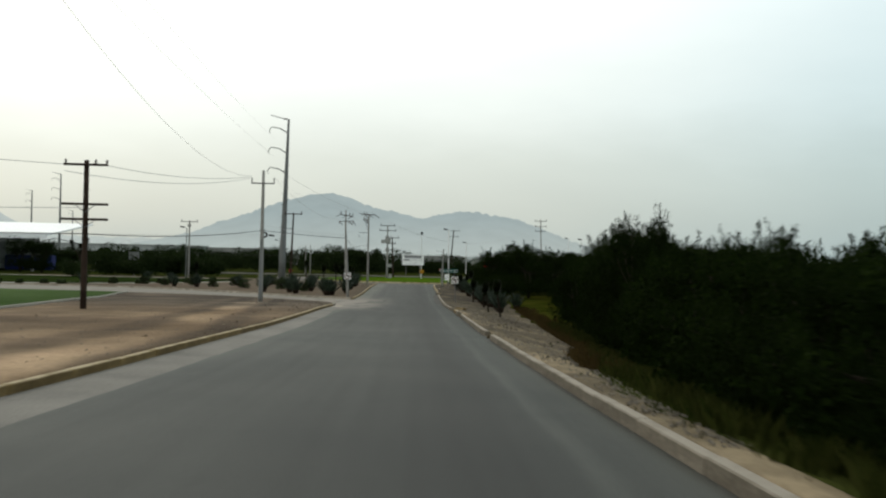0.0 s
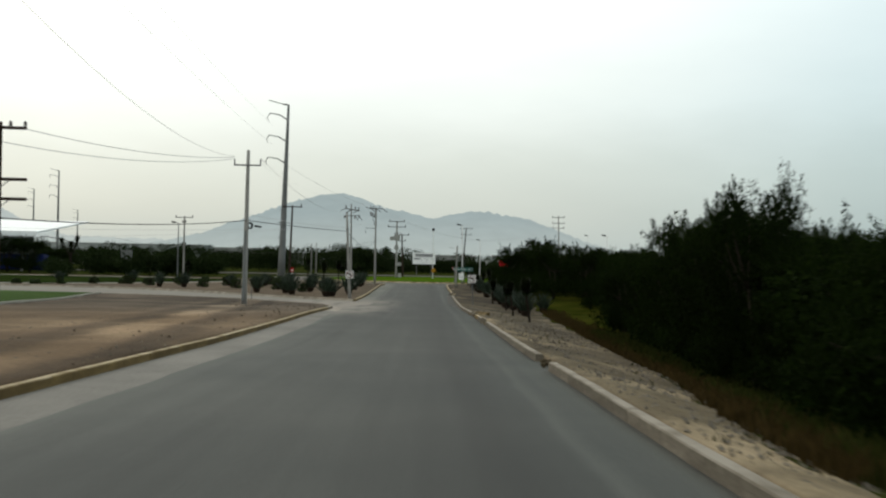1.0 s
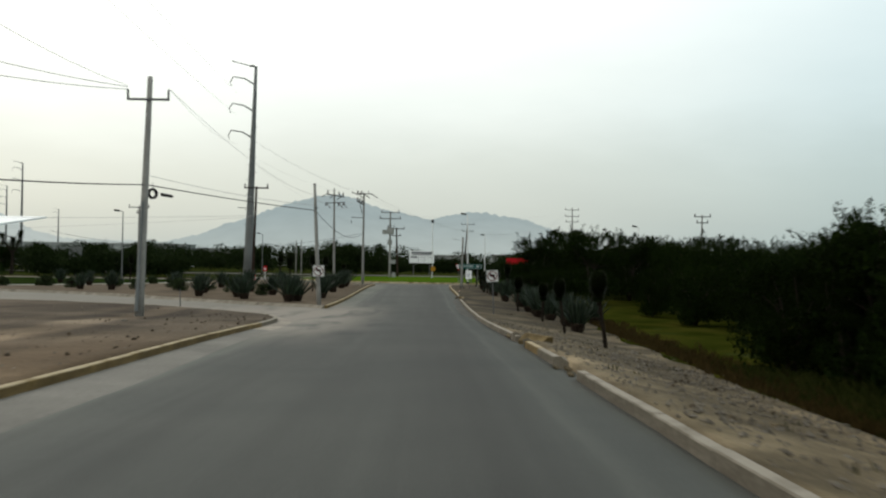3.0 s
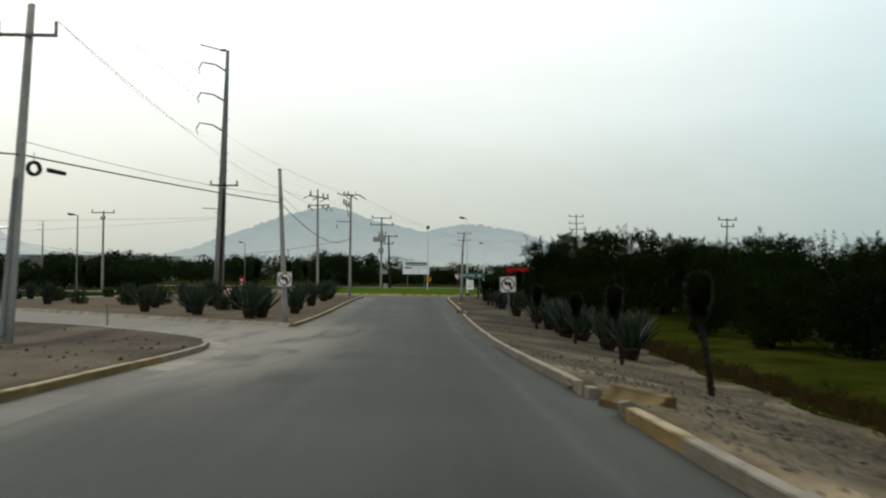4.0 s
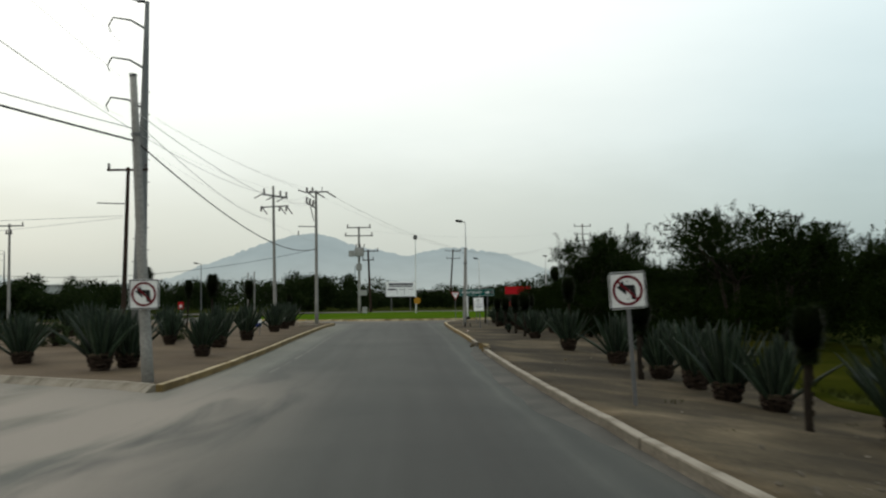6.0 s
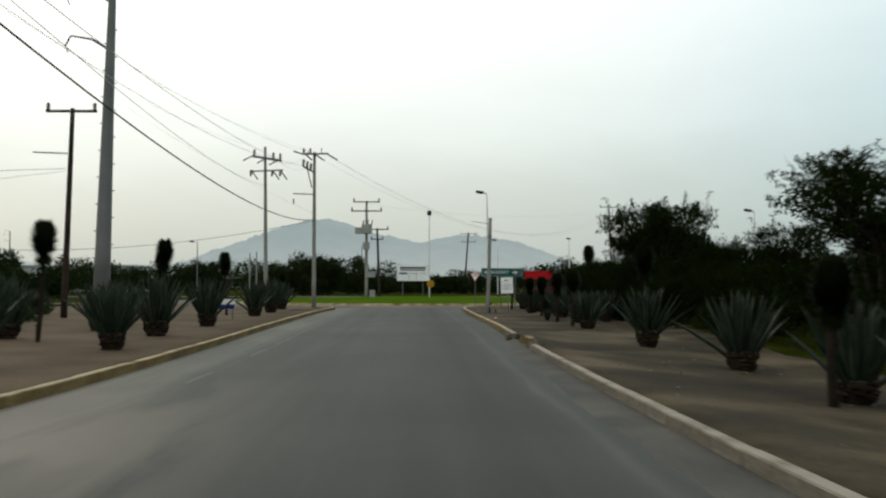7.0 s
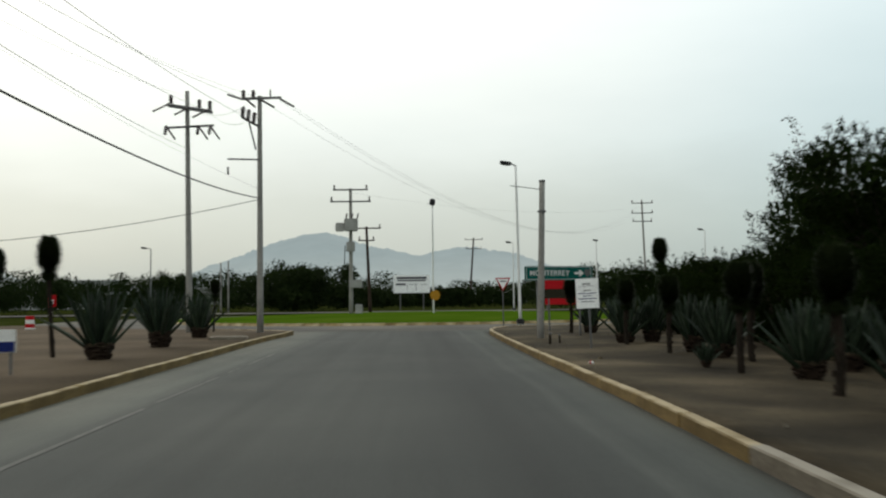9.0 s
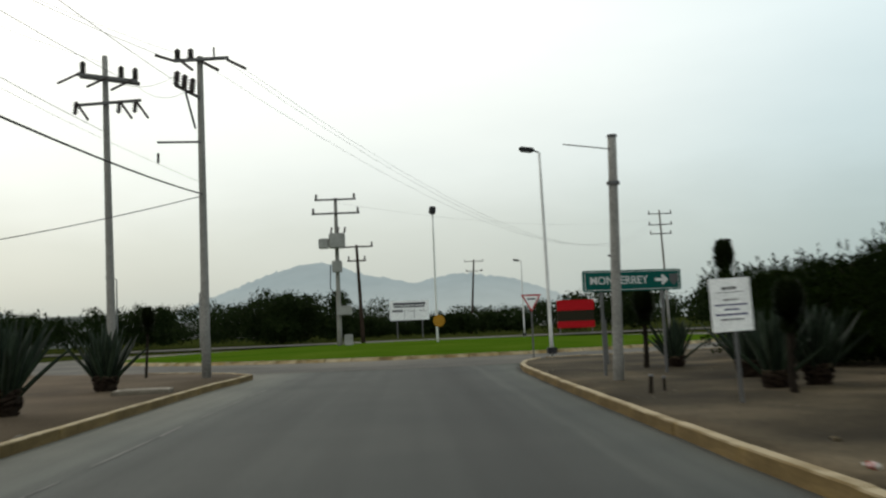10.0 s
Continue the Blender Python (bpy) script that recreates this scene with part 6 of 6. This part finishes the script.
SHRUB = tree(41, 1.1, 0.75, 0.0, 2400, 0.07, "low dark grey-green shrub in the planting bed", 10, "shrub", LEAF_BUSH)
plant(SHRUB, [(-14.2, 101.5, 0, 1.0), (-16.6, 104.0, 40, 1.1), (-18.4, 103.2, 80, 1.0), (-20.8, 110.5, 10, 1.1), (-11.3, 97.2, 200, 0.9), (-14.9, 108.5, 120, 1.2), (-22.0, 104.5, 90, 0.9), (-25.4, 109.5, 30, 1.0), (-12.6, 114.0, 60, 1.0), (-17.5, 117.0, 10, 1.1), (-10.2, 104.5, 33, 0.8), (-31.0, 110.0, 75, 1.0), (-27.8, 106.6, 15, 0.85)])

# ---- yuccas ----


def yucca(seed, h, head_h, head_r, label, lean=0.0, girth=0.06):
    rng = np.random.default_rng(seed)
    o = thing("yucca", Matrix(), label, "yucca", group="yuccas")
    bm = bmesh.new()
    tube(bm, (0, 0, -0.1), (lean, 0, h - head_h * 0.75), girth, girth * 0.8, 10, 5, 0.03)
    for k in range(40):
        a, f = rng.uniform(0, 2 * math.pi), rng.uniform(0, 1)
        box(bm, (math.cos(a) * girth * 0.9 + lean * f, math.sin(a) * girth * 0.9, f * (h - head_h)), (0.02, 0.03, 0.06))
    part("trunk", bm, BARK, o)
    # blades packed into a tall egg-shaped head, lower ones hanging
    n = 2600
    f = rng.uniform(0, 1, n)
    a = rng.uniform(0, 2 * np.pi, n)
    base = np.stack([lean * np.ones(n), np.zeros(n), h - head_h + 0.04 + f * head_h * 0.70], 1)
    egg = head_r * (0.35 + 0.75 * np.sin(np.pi * np.clip(0.1 + 0.78 * f, 0, 1)) ** 0.8)
    up = np.where(f < 0.22, rng.uniform(-0.9, 0.3, n), 0.15 + 1.5 * f * f + rng.normal(0, 0.25, n))
    d = np.stack([np.cos(a), np.sin(a), up], 1)
    d /= np.linalg.norm(d, axis=1)[:, None]
    l = egg * rng.uniform(0.7, 1.2, n) * (1 + 0.3 * np.clip(up, 0, 2))
    side = np.stack([-np.sin(a), np.cos(a), np.zeros(n)], 1) * 0.02
    tip = base + d * l[:, None]
    verts = np.stack([base - side, base + side, base + d * l[:, None] * 0.7 + side, tip, base + d * l[:, None] * 0.7 - side], 1).reshape(-1, 3)
    held("crown", crown_mesh("crown", verts, np.arange(n * 5).reshape(-1, 5), LEAF_YUCCA), o)
    return o


plant(yucca(1, 1.75, 0.74, 0.25, "young yucca with a dark shaggy head on a thin trunk"), [(5.63, 77.25, 80, 1.05), (5.3, 86.0, 140, 1.12), (5.11, 109.68, 200, 1.04), (5.1, 114.08, 60, 0.96), (5.16, 127.25, 10, 1.1), (5.06, 118.03, 120, 0.95), (5.05, 105.84, 300, 1.1), (6.1, 111.89, 110, 1.07)])
plant(yucca(3, 1.85, 0.68, 0.22, "young yucca with a dark bushy head on a slanting trunk", -0.22, 0.052), [(5.5, 60.6, 5, 1.27), (5.26, 67.48, 0, 1.12)])
plant(yucca(2, 2.95, 1.0, 0.31, "tall yucca with a dark shaggy head on a bare trunk", 0.12), [(-9.36, 96.2, 20, 0.98), (-8.75, 105.3, 100, 0.97), (-8.8, 116.2, 220, 0.95), (-8.9, 134.4, 40, 0.75), (-14.5, 126.0, 10, 1.05), (5.85, 98.4, 140, 0.88), (12.6, 142.8, 200, 1.45), (-54.5, 165.5, 10, 1.45), (-28, 122, 0, 0.9)])



def branched_yucca(x, y):
    """A tall old yucca: one trunk forking into arms, each with its own shaggy head."""
    o = thing("tree_yucca", pose(x, y, zr(y) + 0.1), "tall branched yucca with three dark shaggy heads", "yucca")
    bm = bmesh.new()
    tube(bm, (0, 0, -0.1), (0.1, 0, 2.9), 0.28, 0.2, 10, 5, 0.1)
    heads = ((-1.5, 0.1, 5.6), (0.25, -0.2, 5.0), (1.2, 0.2, 5.9))
    for hx, hy, hz in heads:
        tube(bm, (0.1, 0, 2.7), (hx * 0.75, hy, hz - 1.2), 0.17, 0.13, 8, 4, 0.1)
    part("trunk", bm, BARK, o)
    rng = np.random.default_rng(77)
    for hx, hy, hz in heads:
        n = 900
        f, a = rng.uniform(0, 1, n), rng.uniform(0, 2 * np.pi, n)
        base = np.stack([hx * (0.75 + 0.25 * f), hy * np.ones(n), hz - 1.4 + 1.2 * f], 1)
        d = np.stack([np.cos(a), np.sin(a), (f - 0.35) * 1.6 + rng.normal(0, 0.2, n)], 1)
        d /= np.linalg.norm(d, axis=1)[:, None]
        side = np.stack([-np.sin(a), np.cos(a), np.zeros(n)], 1) * 0.045
        tip = base + d * (0.7 * rng.uniform(0.75, 1.1, n))[:, None]
        held("crown", crown_mesh("crown", np.stack([base - side, base + side, tip], 1).reshape(-1, 3), np.arange(n * 3).reshape(-1, 3), LEAF_YUCCA), o)


branched_yucca(-58.2, 166.3)

# ---- grass tufts, stones, litter ----


def grass_tufts(name, spots, label, seed, height, blades=9, mat=None):
    rng = np.random.default_rng(seed)
    p = np.repeat(np.array(spots, float), blades, 0)
    n = len(p)
    a = rng.uniform(0, 2 * np.pi, n)
    h = height * rng.uniform(0.4, 1.2, n) * p[:, 3]
    root = p[:, :3] + np.stack([rng.normal(0, 0.09, n), rng.normal(0, 0.09, n), np.zeros(n)], 1)
    out = np.stack([np.cos(a), np.sin(a), np.zeros(n)], 1) * (h * rng.uniform(0.1, 0.6, n))[:, None]
    side = np.stack([-np.sin(a), np.cos(a), np.zeros(n)], 1) * 0.014
    mid = root + out * 0.35 + np.stack([0 * h, 0 * h, h * 0.6], 1)
    tip = root + out + np.stack([0 * h, 0 * h, h], 1)
    verts = np.stack([root - side, root + side, mid + side * 0.7, tip, mid - side * 0.7], 1).reshape(-1, 3)
    ob = new(name, crown_mesh(name, verts, np.arange(n * 5).reshape(-1, 5), mat or GRASS_BLADE))
    tagged(ob, label, "grass", kind="stuff")


rg = random.Random(8)
spots = []
for _ in range(7200):
    y = rg.uniform(4, 125)
    e = verge_r(y)
    x = e + abs(rg.gauss(0, 3.2)) + 0.25
    if 58 < y < 101 and x > e + 0.9:
        continue
    spots.append((x, y, gz(x, y) + 0.1, rg.uniform(0.5, 1.2) * (0.55 if 57 < y < 100 else 1.0)))
grass_tufts("verge_grass", spots, "tall dry and green grass along the edge of the thicket", 61, 0.30, 12)
spots = []
for _ in range(60):
    y = rg.uniform(5, 80)
    x = rg.uniform(kerb_r(y) + 0.3, verge_r(y))
    spots.append((x, y, gz(x, y) + 0.12, rg.uniform(0.2, 0.5)))
grass_tufts("verge_weeds", spots, "sparse dry weeds on the stony verge", 62, 0.22, 6)


spots = []
for _ in range(1700):
    y = rg.uniform(18, 80)
    x = verge_r(y) + abs(rg.gauss(0.0, 0.6))
    spots.append((x, y, gz(x, y) + 0.12, rg.uniform(0.5, 1.3)))
grass_tufts("dry_grass", spots, "band of dry brown grass between the verge and the lawn", 63, 0.22, 12, DRY_BLADE)


def rock_mesh(seed, mat):
    rng = random.Random(seed)
    bm = bmesh.new()
    bmesh.ops.create_icosphere(bm, subdivisions=1, radius=1.0)
    for v in bm.verts:
        v.co *= rng.uniform(0.7, 1.15)
        v.co.z *= 0.6
    me = bpy.data.meshes.new("rock")
    bm.to_mesh(me)
    bm.free()
    me.materials.append(mat)
    return me


ROCKS = [rock_mesh(k, PALE_ROCK if k % 2 else EARTH_DARK) for k in range(6)]


def gravel(name, spots, label, mat=None):
    """Countless pebbles in one object."""
    vs, fs, n = [], [], 0
    rng = random.Random(3)
    oct_v = [(1, 0, 0), (0, 0.8, 0.1), (-1, 0.1, 0), (0, -0.8, 0.1), (0.1, 0, 0.85), (0, 0, -0.5)]
    oct_f = [(0, 1, 4), (1, 2, 4), (2, 3, 4), (3, 0, 4), (1, 0, 5), (2, 1, 5), (3, 2, 5), (0, 3, 5)]
    for x, y, z, s in spots:
        a = rng.uniform(0, 6.28)
        for vx, vy, vz in oct_v:
            k = s * rng.uniform(0.7, 1.3)
            vs.append((x + (vx * math.cos(a) - vy * math.sin(a)) * k, y + (vx * math.sin(a) + vy * math.cos(a)) * k, z + vz * k))
        fs += [tuple(i + n for i in f) for f in oct_f]
        n += 6
    tagged(new(name, mesh_of(name, vs, fs, mat or PALE_ROCK)), label, "gravel", kind="stuff")


spots = []
for _ in range(4200):
    y = rg.uniform(8, 72) if rg.random() < 0.95 else rg.uniform(72, 128)
    a, b = kerb_r(y) + 0.15, verge_r(y) + 0.3
    x = a + (b - a) * rg.random()
    spots.append((x, y, gz(x, y) + 0.14, rg.choice((0.008, 0.01, 0.012, 0.015, 0.018, 0.02, 0.03, 0.035))))
for _ in range(2600):
    y = rg.gauss(54, 7.0) if rg.random() < 0.75 else rg.uniform(20, 48)
    a, b = kerb_r(y) + 0.3, verge_r(y) - 0.2
    x = a + (b - a) * rg.random() ** 1.3
    spots.append((x, y, gz(x, y) + 0.14, rg.choice((0.015, 0.02, 0.02, 0.03, 0.03, 0.05))))
for _ in range(900):
    y = rg.uniform(15, 80)
    a, b = lawn_l(y), kerb_l1(y)
    spots.append((b - 0.2 - (b - a) * 0.7 * rg.random(), y, zr(y) + 0.14, rg.choice((0.015, 0.02, 0.03))))
gravel("verge_gravel", spots, "pale pebbles strewn over the verges")
spots = []
for _ in range(170):
    y = rg.gauss(66, 8) if rg.random() < 0.6 else rg.uniform(20, 60)
    x = kerb_l1(y) - 0.3 - abs(rg.gauss(0, 2.6))
    spots.append((x, y, zr(y) + 0.14, rg.choice((0.015, 0.02, 0.025, 0.03, 0.06))))
for _ in range(150):
    y = rg.gauss(54, 5)
    x = rg.uniform(kerb_r(y) + 0.3, verge_r(y) - 0.3)
    spots.append((x, y, gz(x, y) + 0.14, rg.choice((0.02, 0.025, 0.03, 0.05))))
gravel("earth_clods", spots, "dark clods of dry earth lying on the verges", CLOD)
for x, y, s in ((4.18, 64.26, 0.08), (4.99, 65.57, 0.06), (5.29, 73.57, 0.07), (-9.7, 62.0, 0.13), (5.65, 90.55, 0.08), (4.4, 91.45, 0.06), (-5.62, 116.6, 0.09), (3.37, 112.94, 0.06), (4.06, 42.57, 0.09), (6.1, 54.55, 0.11), (4.9, 40.2, 0.12), (6.4, 60.83, 0.15), (3.9, 31.05, 0.07), (4.1, 55.7, 0.1), (4.6, 55.0, 0.12), (6.7, 61.4, 0.12)):
    r = new("rock", ROCKS[int(x * 7 + y) % 6])
    r.matrix_basis = pose(x, y, gz(x, y) + 0.14, 0, 0, x * 77) @ Matrix.Scale(s, 4)
    tagged(r, "small rough stone lying on the verge", "stone", group="loose stones")


def slab():
    b = bmesh.new()
    box(b, (0, 0, 0.03), (1.25, 0.9, 0.10), None, 0.02)
    box(b, (0, 0, 0.085), (0.9, 0.6, 0.02), None, 0.008)
    s = part("manhole_slab", b, CONCRETE)
    s.matrix_basis = pose(-6.6, 125.8, zr(125) + 0.13, 0, 0, 8)
    tagged(s, "pale concrete manhole slab flush in the planting bed", "manhole cover")


slab()

for x, y, z, k in ((2.3, 29.0, 0.05, 0.1), (2.25, 28.5, 0.03, 0.08), (2.35, 27.9, 0.05, 0.1), (2.2, 28.1, 0.015, 0.05), (2.4, 28.6, 0.07, 0.12), (2.2, 56.9, 0.08, 0.14), (2.3, 47.4, 0.05, 0.1), (2.22, 46.6, 0.04, 0.08), (2.4, 45.9, 0.06, 0.11), (2.16, 47.9, 0.03, 0.07), (2.3, 99.6, 0.06, 0.13), (2.2, 99.0, 0.04, 0.1), (2.5, 99.3, 0.1, 0.09), (2.12, 98.7, 0.03, 0.07)):
    r = new("rock", ROCKS[int(y) % 3 * 2])
    r.matrix_basis = pose(x, y, zr(y) + z, 20, 10, y * 31) @ Matrix.Scale(k, 4)
    tagged(r, "dark broken lump of concrete in the kerb line", "stone", group="loose stones")


def gutter(name, pts, width, label, mat=None, wave=1.0, taper=lambda y: 1.0):
    """A thin pale apron of concrete laid along the foot of a kerb."""
    verts, faces = [], []
    for i, (x, y) in enumerate(pts):
        a, b = pts[max(0, i - 1)], pts[min(len(pts) - 1, i + 1)]
        d = Vector((b[0] - a[0], b[1] - a[1])).normalized()
        n = Vector((d.y, -d.x))
        w = width * (1.0 + wave * (0.35 * noise.noise((x * 0.35, y * 0.35, 1.0)) + 0.2 * noise.noise((x * 1.3, y * 1.3, 2.0))))
        w *= taper(y)
        for s, z in ((0.06, 0.022), (0.06 + w, 0.006), (0.12 + w, -0.008)):
            q = Vector((x, y)) + n * s
            verts.append((q.x, q.y, zr(q.y) + z))
    for i in range(len(pts) - 1):
        for k in range(2):
            faces.append((i * 3 + k, i * 3 + k + 1, i * 3 + 4 + k, i * 3 + 3 + k))
    tagged(new(name, mesh_of(name, verts, faces, mat or GUTTER)), label, "gutter", kind="structure")


gutter("gutter", [(kerb_l1(float(y)), float(y)) for y in np.arange(60, 71, 0.4)] + SIDE_LINE[:9], 0.55, "pale dusty concrete gutter along the kerb")


gutter("gutter_left", run(kerb_l1, -20, 60, 0.8), 1.0, "pale dusty concrete apron along the earth verge", APRON, 0.15, lin([(46, 1), (60, 0.55)]))
gutter("gutter_right", run(kerb_r, 70, 99, 0.8, True), 0.5, "dusty concrete gutter pan along the broken kerb", OLD_GUTTER, 1.0, lin([(70, 0.08), (79, 1), (95, 1), (99, 0.1)]))


def worn_line(name, x, y0, y1, seed):
    """Scraps of a nearly worn-off painted edge line."""
    rng = random.Random(seed)
    verts, faces, y = [], [], y0
    while y < y1:
        l = rng.uniform(1.2, 5.0)
        w = rng.uniform(0.03, 0.08)
        n = len(verts)
        for k in range(5):
            yy = y + l * k / 4
            xx = x(yy) + rng.uniform(-0.015, 0.015)
            verts += [(xx - w / 2, yy, zr(yy) + 0.005), (xx + w / 2, yy, zr(yy) + 0.005)]
        faces += [(n + 2 * k, n + 2 * k + 1, n + 2 * k + 3, n + 2 * k + 2) for k in range(4)]
        y += l + rng.uniform(0.2, 1.4)
    tagged(new(name, mesh_of(name, verts, faces, WORN_PAINT)), "nearly worn-off pale edge line on the asphalt", "road marking", kind="structure")


worn_line("road_marking", lambda y: kerb_l2(y) + 1.5, 88, 128, 1)


def crushed_cup():
    o = thing("paper_cup", pose(2.85, 111.2, zr(111) + 0.165, 90, 0, 35) @ Matrix.Scale(0.65, 4), "crushed white paper cup lying behind the kerb", "litter")
    bm = tube(bmesh.new(), (0, 0, -0.07), (0, 0, 0.07), 0.035, 0.05, 16, 4, 0.008)
    for v in bm.verts:
        v.co.y *= 0.7 + 0.2 * math.sin(v.co.z * 40)
    part("cup", bm, WHITE_PAINT, o, smooth=True)
    part("band", tube(bmesh.new(), (0, 0, -0.02), (0, 0, 0.03), 0.0445, 0.048, 16), RED_PAINT, o, "red printed band")


crushed_cup()
